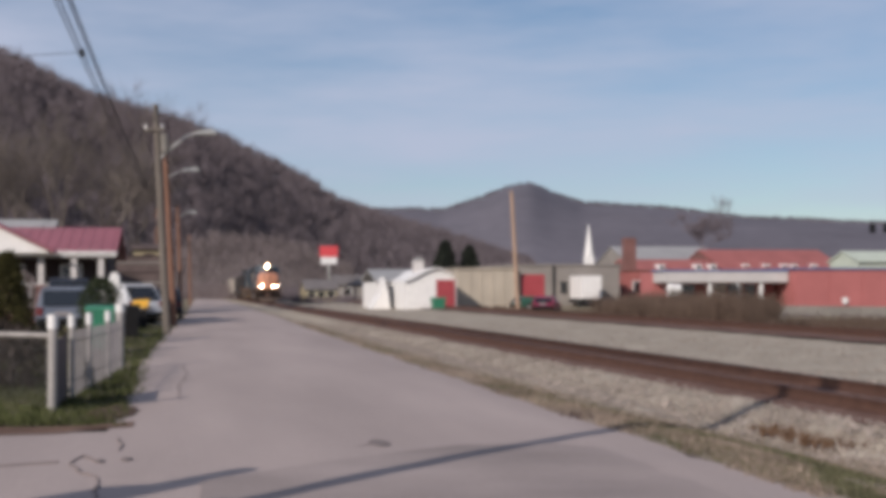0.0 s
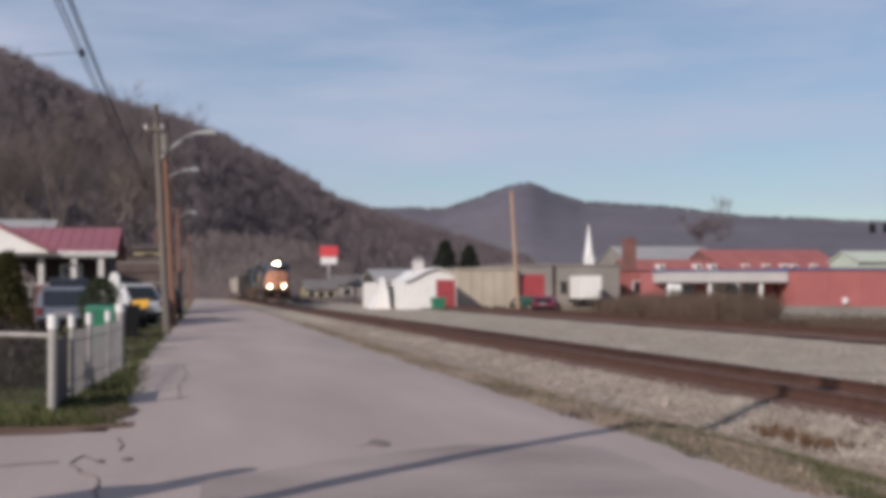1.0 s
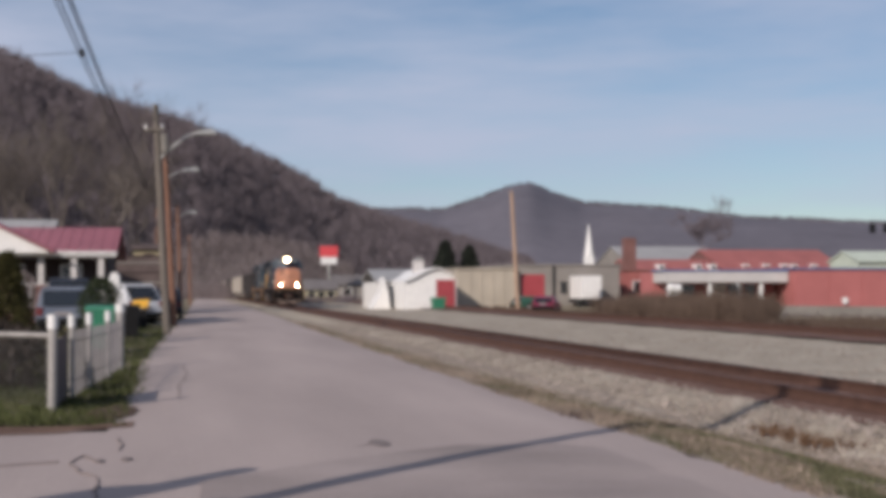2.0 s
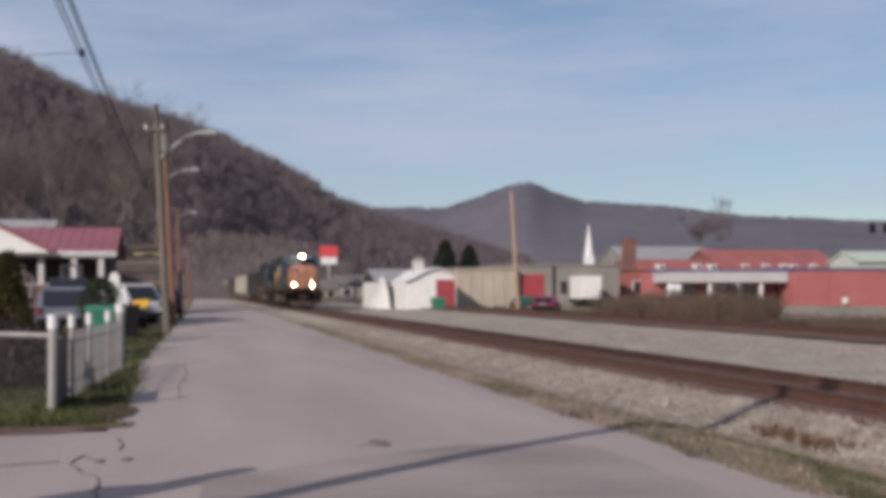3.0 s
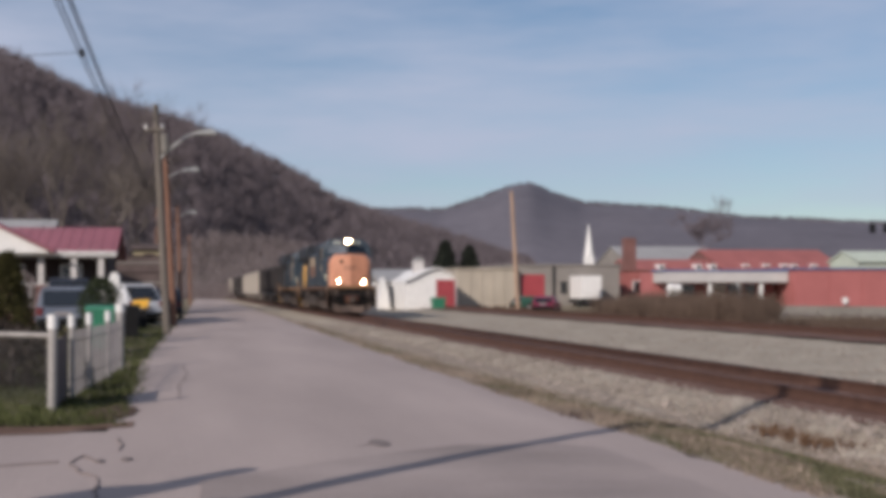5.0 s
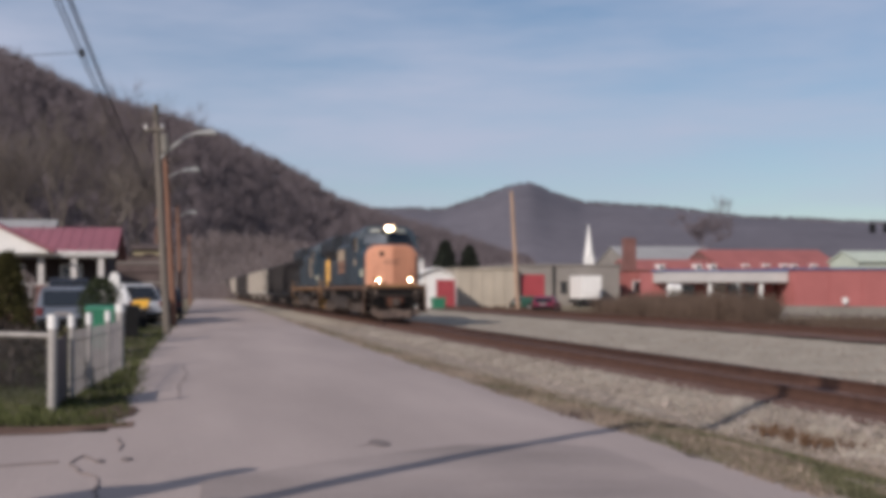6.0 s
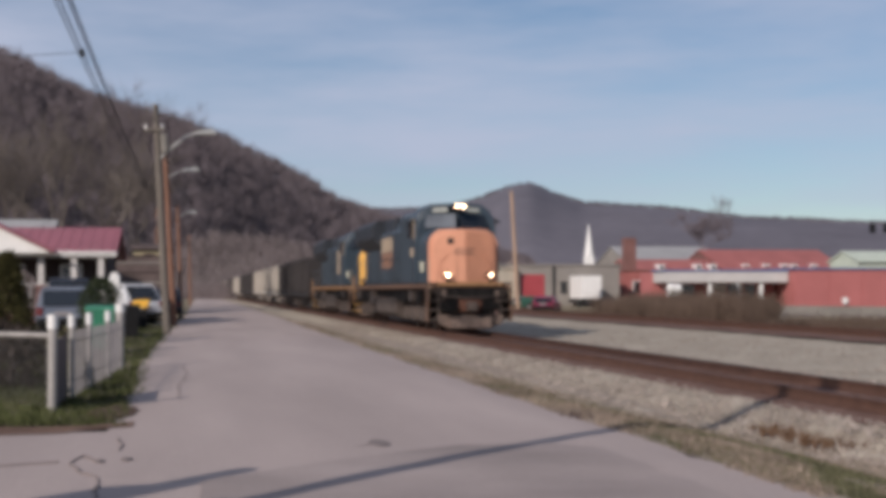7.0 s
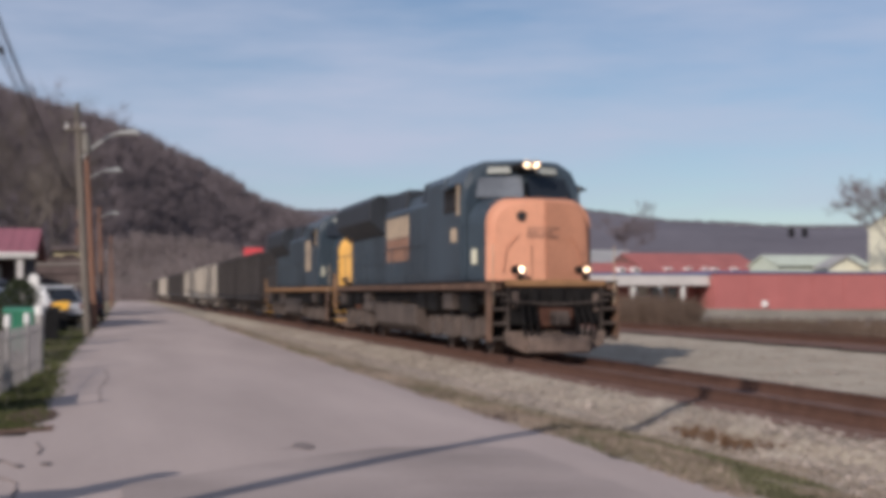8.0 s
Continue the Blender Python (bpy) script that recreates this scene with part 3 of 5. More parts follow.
def woods(name, n, pts, span, az0, az1, height, twigs, width, material, label, seed, rough=0.08, umin=0.03, umax=1.03):
    """Leafless trees on a hillside: each a tapered trunk with many upward-spread limbs and twigs."""
    r = np.random.RandomState(seed)
    verts, faces = [], []
    for _ in range(n):
        az, u = r.uniform(az0, az1), umin + (umax - umin) * r.uniform() ** 0.8
        x, y, z = hill_point(az, u, pts, span, rough)
        h = height * r.uniform(0.55, 1.15)
        w = width * h
        side = Vector((math.cos(radians(az)), -math.sin(radians(az)), 0))
        k = len(verts)
        lx = r.normal(0, 0.05) * h
        verts += [(x - side.x * w, y - side.y * w, z - 1), (x + side.x * w, y + side.y * w, z - 1), (x + lx, y, z + h * 0.8)]
        faces.append((k, k + 1, k + 2))
        for _ in range(twigs):
            t = r.uniform(0.3, 0.8)
            bx_, by_, bz = x + lx * t, y, z + h * 0.8 * t
            a, el = r.uniform(0, 6.283), r.uniform(0.3, 1.3)
            ln = h * r.uniform(0.18, 0.42)
            dx, dy, dz = ln * math.cos(a) * math.cos(el), ln * math.sin(a) * math.cos(el), ln * math.sin(el)
            ww = w * r.uniform(0.35, 0.8)
            k = len(verts)
            verts += [(bx_, by_, bz - ww), (bx_ + dx * 0.55 + ww, by_ + dy * 0.55, bz + dz * 0.55), (bx_ + dx, by_ + dy, bz + dz), (bx_ + dx * 0.55 - ww, by_ + dy * 0.55, bz + dz * 0.5 + ww)]
            faces.append((k, k + 1, k + 2, k + 3))
    return tagged(raw(name, verts, faces, material), label, "woods", kind="stuff")


def build_hills():
    hill("hillside", NEAR_RIDGE, near_span, -40, 17, 0.6, M_HILL, "steep leaf-littered hillside rising beside the lane")
    far = lambda az: (1300, 2200)
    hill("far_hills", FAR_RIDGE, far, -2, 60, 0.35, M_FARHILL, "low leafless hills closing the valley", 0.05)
    kn = lambda az: (330, 430)
    hill("knoll", KNOLL, kn, -1.5, 8, 0.3, M_HILL, "wooded knoll beyond the end of the lane", 0.05)
    woods("hillside_woods", 9500, NEAR_RIDGE, near_span, -14, 15, 15, 20, 0.016, M_TWIG, "dense leafless woods on the hillside", 21)
    woods("knoll_woods", 700, KNOLL, kn, -1, 7, 8, 18, 0.018, M_SCRUB, "leafless grey thicket on the knoll", 22)
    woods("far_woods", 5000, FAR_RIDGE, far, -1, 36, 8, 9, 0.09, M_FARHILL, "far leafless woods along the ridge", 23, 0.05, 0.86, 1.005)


def bare_tree(name, x, y, h, seed, material, label, spread=0.5, levels=4, trunk=0.02, forks=3, z=None):
    """A leafless tree: a tapered trunk that forks into limbs, branches and twigs."""
    r = random.Random(seed)
    t = thing(name, label, "tree", pose(x, y, ground_z(x, y) - 0.05 if z is None else z))
    tv, tf, cv, cf = [], [], [], []

    def limb(p, d, ln, rad, lev):
        v, f = (tv, tf) if lev == levels else (cv, cf)
        q = p + d * ln
        rad = max(rad, h * 0.0006)
        seg = 6 if lev >= levels - 1 else 3
        e1 = d.orthogonal().normalized()
        e2 = d.cross(e1)
        k = len(v)
        for c, rr in ((p, rad), (q, rad * 0.62)):
            v += [tuple(c + (e1 * math.cos(6.2832 * i / seg) + e2 * math.sin(6.2832 * i / seg)) * rr) for i in range(seg)]
        f += [(k + i, k + (i + 1) % seg, k + seg + (i + 1) % seg, k + seg + i) for i in range(seg)]
        if lev == 0:
            return
        for i in range(forks + (1 if lev < 2 else 0)):
            nd = (d + Vector((r.gauss(0, spread), r.gauss(0, spread), r.gauss(0.12, spread * 0.6)))).normalized()
            limb(p + d * ln * r.uniform(0.55, 1.0), nd, ln * r.uniform(0.5, 0.8), rad * r.uniform(0.36, 0.56), lev - 1)
    limb(Vector((0, 0, 0)), Vector((r.gauss(0, 0.06), r.gauss(0, 0.06), 1)).normalized(), h * 0.36, h * trunk, levels)
    raw("trunk", tv, tf, material, t)
    raw("crown", cv, cf, material, t)
    return t


def brush(name, n, x0, x1, y0, y1, h, label, seed, material=None, w=0.012, z=-0.25, slope=9.0):
    """A thicket of bare stems that fork twice."""
    r = np.random.RandomState(seed)
    verts, faces = [], []
    for _ in range(n):
        x, y = r.uniform(x0, x1), r.uniform(y0, y1)
        if x > slope * y:
            continue
        hh = h * r.uniform(0.45, 1.1) * (0.75 + 0.35 * wob(x * 0.25, y * 0.25, seed))
        p = np.array([x, y, z])
        for _ in range(5):
            d = np.array([r.normal(0, 0.28), r.normal(0, 0.28), 1.0]) * hh * r.uniform(0.6, 1)
            k = len(verts)
            verts += [tuple(p + (w, 0, 0)), tuple(p - (w, 0, 0)), tuple(p + d)]
            faces.append((k, k + 1, k + 2))
            for _ in range(3):
                b = p + d * r.uniform(0.35, 0.8)
                e = np.array([r.normal(0, 0.3), r.normal(0, 0.3), 0.45]) * hh * r.uniform(0.4, 0.8)
                k = len(verts)
                verts += [tuple(b + (w * 0.7, 0, 0)), tuple(b - (w * 0.7, 0, 0)), tuple(b + e)]
                faces.append((k, k + 1, k + 2))
    return tagged(raw(name, verts, faces, material or M_BRUSH), label, "brush", kind="stuff")


build_ground()
build_lane()
build_verges()
build_ballast()
build_hills()
near_track = build_track("near_track", TX, ZR, "straight railway track with worn rails on brown sleepers")
far_track = build_track("far_track", 24.0, 0.1, "second railway track with rusty rails on brown sleepers")


# ---- the train ----
def wheelset(parent, y, r=0.5):
    """Two wheels on an axle; its origin is the axle's middle, so that it can roll."""
    bm = cyl((-0.8, 0, 0), (0.8, 0, 0), 0.085, seg=8)
    for s in (-1, 1):
        bm = cyl((s * 0.69, 0, 0), (s * 0.82, 0, 0), r, r * 0.99, 20, bm)
        bm = cyl((s * 0.66, 0, 0), (s * 0.69, 0, 0), r + 0.025, r + 0.025, 20, bm)
        bm = cyl((s * 0.82, 0, 0), (s * 0.85, 0, 0), 0.16, 0.14, 10, bm)
        for k in range(5):
            a = k * 1.2566
            bm = cyl((s * 0.815, 0.3 * math.cos(a), 0.3 * math.sin(a)), (s * 0.83, 0.3 * math.cos(a), 0.3 * math.sin(a)), 0.05, seg=6, bm=bm)
    o = part("wheelset", bm, M_WHEEL, parent)
    o.matrix_basis = pose(0, y, r)
    WHEELS.append((o, y, r))
    return o


WHEELS = []


def loft(rings, bm=None, cap=True):
    """A skin over rings of equal length."""
    b = bmesh.new()
    vs = [[b.verts.new(p) for p in ring] for ring in rings]
    n = len(rings[0])
    for a, c in zip(vs[:-1], vs[1:]):
        for i in range(n):
            b.faces.new((a[i], a[(i + 1) % n], c[(i + 1) % n], c[i]))
    if cap:
        b.faces.new(vs[0])
        b.faces.new(vs[-1][::-1])
    bmesh.ops.recalc_face_normals(b, faces=b.faces[:])
    return merge(bm, b)


def truck(loco, yc, wheels=(-1.85, 0, 1.85), length=5.4):
    """A bogie: side frames with journal boxes and springs, and its wheelsets."""
    for s in (-1, 1):
        x0, x1 = (1.02, 1.2) if s > 0 else (-1.2, -1.02)
        prof = [(yc - length / 2, 0.5), (yc - length / 2 + 0.35, 0.36), (yc + length / 2 - 0.35, 0.36), (yc + length / 2, 0.5), (yc + length / 2, 0.74), (yc + length / 2 - 0.5, 0.9), (yc - length / 2 + 0.5, 0.9), (yc - length / 2, 0.74)]
        part("side_frame", prism(prof, "x", x0, x1, bev=0.02), M_LGRIME, loco)
        for w in wheels:
            part("journal_box", bx(s * 1.24 - 0.09, s * 1.24 + 0.09, yc + w - 0.2, yc + w + 0.2, 0.34, 0.72, 0.03), M_LGRIME, loco)
            for q in (-0.42, 0.42):
                part("spring", cyl((s * 1.23, yc + w + q, 0.42), (s * 1.23, yc + w + q, 0.86), 0.09, seg=8), M_LGRIME, loco)
    for w in wheels:
        wheelset(loco, yc + w)


def handrail(loco, x, ys, zdeck, height=1.05, material=None, name="handrail"):
    bm = None
    for y in ys:
        bm = cyl((x, y, zdeck), (x, y, zdeck + height), 0.012, seg=6, bm=bm)
    bm = cyl((x, ys[0], zdeck + height), (x, ys[-1], zdeck + height), 0.014, seg=6, bm=bm)
    part(name, bm, material or M_LBLUE, loco)


def letter_block(name, loco, x, y0, y1, z0, z1, material):
    """A big worn block of lettering, plain shapes standing 5 mm proud of the hood side."""
    part(name, bx(x - 0.005, x + 0.001, y0, y1, z0, z1), material, loco)


def ring_tube(x, z, y0, y1, r_out, r_in, seg=18):
    """A hollow barrel along y."""
    def ring(r, y):
        return [(x + r * math.cos(6.2832 * k / seg), y, z + r * math.sin(6.2832 * k / seg)) for k in range(seg)]
    return loft([ring(r_out, y0), ring(r_out, y1), ring(r_in, y1), ring(r_in, y0), ring(r_out, y0)], cap=False)


def barrel_lamp(name, parent, x, y, z, lit):
    """A lamp in an added deep barrel behind a broad pale ring painted as its halo, so that it shines ahead and only
    glints from the side.
    """
    depth = 0.62
    h = part(name, ring_tube(x, z, y, y + depth, 0.1, 0.082), M_LBLACK, parent, "deep black barrel added to dim the lamp off-axis")
    # the lamp's glow halo is put into this ring's colour
    part("halo_ring", ring_tube(x, z, y - 0.012, y + 0.01, 0.104, 0.086), M_HALO, h, "amber ring painted as the lamp's halo")
    part("reflector", ring_tube(x, z, y - 0.004, y + depth, 0.08, 0.074), M_REFLECTOR, h)
    part("lens", cyl((x, y + depth - 0.03, z), (x, y + depth, z), 0.058, seg=16), M_LAMP if lit else M_GLASS, h, "round lit lamp" if lit else "round dark lamp")
    part("back", cyl((x, y + depth - 0.01, z), (x, y + depth + 0.015, z), 0.09, seg=16), M_LBLACK, h)


def locomotive(name, label, lead=True):
    """A six-axle diesel; its front lamps at y = 0, running towards -y, z = 0 at the rail head."""
    L = thing(name, label, "locomotive")
    # underframe black also paints the band of shade under the deck
    part("underframe", bx(-1.25, 1.25, 0.0, 20.9, 1.2, 1.56), M_LBLACK, L)
    for s in (-1, 1):
        part("sill", bx(*sorted((s * 1.25, s * 1.52)), -0.02, 20.9, 1.54, 1.7, 0.01), M_LSILLD if lead else M_LSILL, L, "grimed gold side sill")
    part("deck", bx(-1.53, 1.53, -0.06, 21.0, 1.702, 1.74, 0.008), M_LBLACK, L)
    # nose: broad front planes that meet on a centre line, then tapering sides
    N0, NW = 0.62, (1.0 if lead else 0.68)

    def nose_ring(half, top):
        side = [(half, 1.745), (half, 2.4)] + [(half - 0.6 + 0.6 * math.cos(radians(15 * k)), top - 0.62 + 0.6 * math.sin(radians(15 * k))) for k in range(7)]
        ring = [(-half, 1.745)] + side + [(0, top)] + [(-x, z) for x, z in side[:0:-1]]
        return [(a * NW, c) for a, c in ring]

    def nose_front(a, z):
        return N0 + 0.27 * abs(a) + 0.05 * (z - 1.74)
    r0 = [(a, nose_front(a, c) + 0.03, c) for a, c in nose_ring(1.1, 3.58)]
    r1 = [(a, nose_front(a, c) + 0.09, c) for a, c in nose_ring(1.18, 3.64)]
    r2 = [(a, 1.12, c) for a, c in nose_ring(1.29, 3.7)]
    r3 = [(a, 1.96, c) for a, c in nose_ring(1.48, 3.76)]
    # front face as two planes either side of the centre line
    front = bmesh.new()
    for s in (1, -1):
        ring = [(0, nose_front(0, 1.745), 1.745)] + ([r0[i] for i in range(1, 10)] if s > 0 else [r0[0]] + [r0[i] for i in range(len(r0) - 1, 10, -1)]) + [(0, nose_front(0, 3.58), 3.58)]
        f = front.faces.new([front.verts.new((a, y - 0.03, c)) for a, y, c in ring])
    bmesh.ops.recalc_face_normals(front, faces=front.faces[:])
    bmesh.ops.solidify(front, geom=front.faces[:], thickness=0.06)
    gold = M_LGOLD if lead else M_LYEL
    nose = part("nose", loft([r0, r1, r2]), gold, L, "faded gold nose" if lead else "yellow narrow nose")
    part("nose_face", front, gold, nose)
    part("nose_shoulder", loft([[(a * 1.003, y, c + 0.004) for a, y, c in r2], r3]), M_LBLUE, L)
    if lead:
        # the recess's shade is painted as a black disc on the face
        p = (-0.52, 3.24)
        part("nose_lamp", cyl((p[0], nose_front(*p) - 0.11, p[1]), (p[0], nose_front(*p) + 0.3, p[1]), 0.125, seg=16), M_DARK, nose, "black disc standing for a shaded round recess")
        for a0, a1, z0, z1 in ((-0.4, -0.02, 2.93, 2.99), (0.02, 0.36, 2.93, 2.99), (-0.42, -0.02, 2.74, 2.8), (0.02, 0.34, 2.74, 2.8), (-0.42, -0.16, 2.83, 2.9), (-0.1, -0.01, 2.82, 2.91), (0.03, 0.2, 2.83, 2.9)):
            quad = ((a0, z0), (a1, z0), (a1, z1), (a0, z1))
            q = bmesh.new()
            q.faces.new([q.verts.new((a, nose_front(a, z) - 0.1, z)) for a, z in quad])
            bmesh.ops.recalc_face_normals(q, faces=q.faces[:])
            bmesh.ops.solidify(q, geom=q.faces[:], thickness=0.01)
            part("emblem_bar", q, M_EMBLEM, nose, "worn dark emblem stroke")
        part("nose_door_seam", bx(-0.33, -0.31, nose_front(0.3, 2.2) - 0.1, nose_front(0.3, 2.2) + 0.05, 1.8, 2.55), M_LDULL, nose)
        for s in (-1, 1):
            part("grab_iron", tube([(s * 0.98, nose_front(0.98, 2) - 0.12, 1.95), (s * 0.9, nose_front(0.9, 2.6) - 0.12, 2.5), (s * 0.62, nose_front(0.6, 3) - 0.12, 2.8)], 0.014, 6), gold, nose)
    part("deck_edge", bx(-1.2, 1.2, -0.1, -0.06, 1.62, 1.76, 0.01), M_LSILL, L, "yellowed edge of the front deck")
    # cab: raked windscreen band, rounded roof corners

    def cab_ring(y, half, top, low=1.75):
        pts = [(-half, low), (half, low), (half, 3.7), (half - 0.07, top - 0.62), (half - 0.24, top - 0.28), (half - 0.6, top - 0.05), (0, top), (-half + 0.6, top - 0.05), (-half + 0.24, top - 0.28), (-half + 0.07, top - 0.62), (-half, 3.7)]
        return [(a, y, z) for a, z in pts]
    c0 = [(a * 0.97, 1.94 + max(0, z - 3.6) * 0.3 + 0.2 * abs(a), z) for a, _, z in cab_ring(0, 1.5, 4.6)]
    cab = part("cab", loft([c0, cab_ring(2.45, 1.54, 4.72), cab_ring(4.3, 1.54, 4.74), cab_ring(4.36, 1.48, 4.68)]), M_LBLUE, L, "dark blue cab")

    def screen(a, z, off):
        return (a, 1.94 + max(0, z - 3.6) * 0.3 + 0.2 * abs(a) - off, z)
    for s in (-1, 1):
        pane = bmesh.new()
        pane.faces.new([pane.verts.new(screen(a * s, z, 0.012)) for a, z in ((0.07, 3.78), (1.22, 3.78), (1.1, 4.26), (0.07, 4.3))])
        bmesh.ops.recalc_face_normals(pane, faces=pane.faces[:])
        bmesh.ops.solidify(pane, geom=pane.faces[:], thickness=0.02)
        # only the lead's left pane gets the painted sky reflection
        part("windscreen", pane, M_SKYPANE if s < 0 and lead else M_GLASS, cab, "windscreen pane with sky reflection in its colour" if s < 0 and lead else "dark windscreen pane")
        nb = bmesh.new()
        nb.faces.new([nb.verts.new(screen(a * s, z, 0.03)) for a, z in ((0.34, 4.38), (0.9, 4.37), (0.86, 4.52), (0.34, 4.54))])
        bmesh.ops.recalc_face_normals(nb, faces=nb.faces[:])
        bmesh.ops.solidify(nb, geom=nb.faces[:], thickness=0.06)
        part("number_board", nb, M_NUMB, cab, "pale number board")
        a, b = sorted((s * 1.535, s * 1.56))
        for y0, y1 in ((2.75, 3.3), (3.38, 4.0)):
            part("side_window", bx(a, b, y0, y1, 3.45, 4.05, 0.004), M_GLASS, cab)
        part("window_frame", bx(a, b, 2.55, 2.72, 3.35, 4.1), M_LTAN, cab)
        part("cab_sunshade", prism([(s * 1.5, 4.12), (s * 1.78, 4.02), (s * 1.8, 4.05), (s * 1.5, 4.17)], "y", 2.65, 4.1), M_LBLUE, cab)
        part("cab_handrail", tube([(s * 1.58, 2.3, 1.8), (s * 1.58, 2.3, 3.2)], 0.012, 6), M_LBLUE, cab)
        part("number_patch", bx(*sorted((s * 1.4, s * 1.46)), 1.5, 1.75, 2.15, 2.5), M_CREAM, cab, "pale patch under the cab window")
    part("headlight_housing", bx(-0.24, 0.24, 2.19, 2.5, 4.42, 4.63, 0.05), M_LBLACK, cab)
    for s in (-0.115, 0.115):
        barrel_lamp("headlight", cab, s, 1.57, 4.53, lead)
    for s in (-1, 1):
        barrel_lamp("ditch_light", L, s * 0.774, -0.1, 1.99, lead)
        part("ditch_light_stand", bx(s * 0.774 - 0.05, s * 0.774 + 0.05, 0.05, 0.15, 1.74, 1.885), M_LBLACK, L)
    # hood with doors, then the flared radiator end
    hood = part("hood", prism([(-0.98, 1.74), (0.98, 1.74), (0.98, 3.95), (0.82, 4.35), (-0.82, 4.35), (-0.98, 3.95)], "y", 4.35, 20.2, bev=0.03), M_LBLUE, L, "dark blue hood")
    part("electrical_cabinet", prism([(-1.45, 1.74), (1.0, 1.74), (1.0, 4.35), (0.8, 4.5), (-1.25, 4.5), (-1.45, 4.3)], "y", 4.37, 6.3, bev=0.03), M_LBLUE, L)
    part("air_intake", prism([(-1.2, 3.9), (1.2, 3.9), (1.1, 4.55), (-1.1, 4.55)], "y", 6.32, 8.0, bev=0.04), M_LROOF, L)
    part("inverter_cabinet", prism([(-1.42, 1.74), (-0.9, 1.74), (-0.9, 3.95), (-1.32, 3.95), (-1.42, 3.85)], "y", 6.32, 11.9, bev=0.02), M_LBLUE, L)
    for k in range(6):
        part("cabinet_door", bx(-1.435, -1.42, 6.4 + k * 0.9, 7.24 + k * 0.9, 1.9, 3.8, 0.005), M_LBLUE, L)
    part("radiator", prism([(-1.0, 3.35), (1.0, 3.35), (1.5, 3.85), (1.5, 4.45), (1.25, 4.68), (-1.25, 4.68), (-1.5, 4.45), (-1.5, 3.85)], "y", 14.0, 20.6, bev=0.03), M_LROOF, L, "sooty flared radiator housing")
    part("dynamic_brake", prism([(-1.05, 3.9), (1.05, 3.9), (0.95, 4.62), (-0.95, 4.62)], "y", 10.8, 13.9, bev=0.04), M_LROOF, L)
    for y in (15.3, 17.2, 19.1):
        part("radiator_fan", cyl((0, y, 4.67), (0, y, 4.79), 0.62, 0.58, 20), M_LROOF, L)
    part("exhaust_stack", bx(-0.4, 0.4, 8.6, 9.5, 4.3, 4.7, 0.05), M_LBLACK, L)
    part("air_horn", tube([(0.2, 7.0, 4.5), (0.2, 6.6, 4.75)], 0.05, 8), M_LGRIME, L)
    for k in range(12):
        y = 12.0 + k * 0.62
        for s in (-1, 1):
            part("hood_door", bx(*sorted((s * 0.982, s * 1.0)), y, y + 0.57, 1.9, 3.3, 0.006), M_LBLUE, hood)
    y0 = 8.55 if lead else 4.45
    for k in range(5 if lead else 3):
        letter_block("lettering_bar", L, -1.441 if lead else -1.456, y0 + k * 0.62, y0 + k * 0.62 + 0.52, 3.1, 3.7, M_LTAN)
        letter_block("lettering_bar", L, -1.441 if lead else -1.456, y0 + k * 0.62, y0 + k * 0.62 + 0.52, 2.4, 3.08, M_LDULL if lead else M_LTAN)
    letter_block("number_bar", L, -1.546, 2.8, 3.35, 2.72, 3.05, M_LTAN if lead else M_LBLUE)
    # fuel tank, trucks, pilot
    tank = [(-1.1, 0.3), (1.1, 0.3), (1.42, 0.55), (1.45, 1.15), (-1.45, 1.15), (-1.42, 0.55)]
    part("fuel_tank", prism(tank, "y", 7.7, 13.4, bev=0.05), M_LGRIME, L, "dusty grey fuel tank")
    for s in (-1, 1):
        part("air_reservoir", cyl((s * 1.3, 13.5, 1.0), (s * 1.3, 15.2, 1.0), 0.2, seg=12), M_LGRIME, L)
        for k, y in enumerate((1.9, 3.6, 5.2, 6.5, 14.4, 16.0, 17.6, 19.0)):
            part("equipment_box", bx(*sorted((s * 1.26, s * 1.46)), y, y + 0.9, 1.0 + 0.05 * (k % 2), 1.45, 0.02), M_LGRIME if k % 3 == 1 else M_LBLACK, L)
    truck(L, 4.2)
    truck(L, 17.0)
    # end plate painted black for the deck's shadow
    part("end_plate", bx(-1.15, 1.15, -0.03, 0.03, 0.75, 1.7, 0.015), M_LBLACK, L)
    for q, w, z0, z1 in ((-0.95, 0.16, 1.12, 1.5), (-0.5, 0.2, 1.2, 1.56), (0.05, 0.3, 1.24, 1.58), (0.55, 0.18, 1.15, 1.5), (0.98, 0.14, 1.05, 1.46)):
        part("pocket_plate", bx(q - w / 2, q + w / 2, -0.1, -0.03, z0, z1, 0.02), M_LBLACK if w > 0.17 else M_PLOUGH, L)
    for q in (-0.9, -0.3, 0.3, 0.9):
        part("jumper_cable", tube([(q - 0.22, -0.06, 1.5), (q - 0.12, -0.16, 1.2), (q + 0.08, -0.17, 1.16), (q + 0.2, -0.06, 1.48)], 0.028, 6), M_LBLACK, L, "looped black jumper cable")
    part("plough", prism([(-0.75, 0.12), (0.75, 0.12), (1.15, 0.3), (1.2, 0.6), (-1.2, 0.6), (-1.15, 0.3)], "y", -0.12, -0.02, bev=0.02), M_PLOUGH, L, "grimy snow plough")
    part("plough_blade", prism([(-0.15, 0.1), (-0.42, 0.14), (-0.4, 0.44), (-0.12, 0.56)], "x", -0.72, 0.72, bev=0.02), M_PLOUGH, L)
    part("coupler", bx(-0.16, 0.16, -0.62, -0.05, 0.74, 1.06, 0.05), M_LGRIME, L)
    part("draft_gear", bx(-0.4, 0.4, -0.16, 0.0, 0.7, 1.15, 0.03), M_TIE, L)
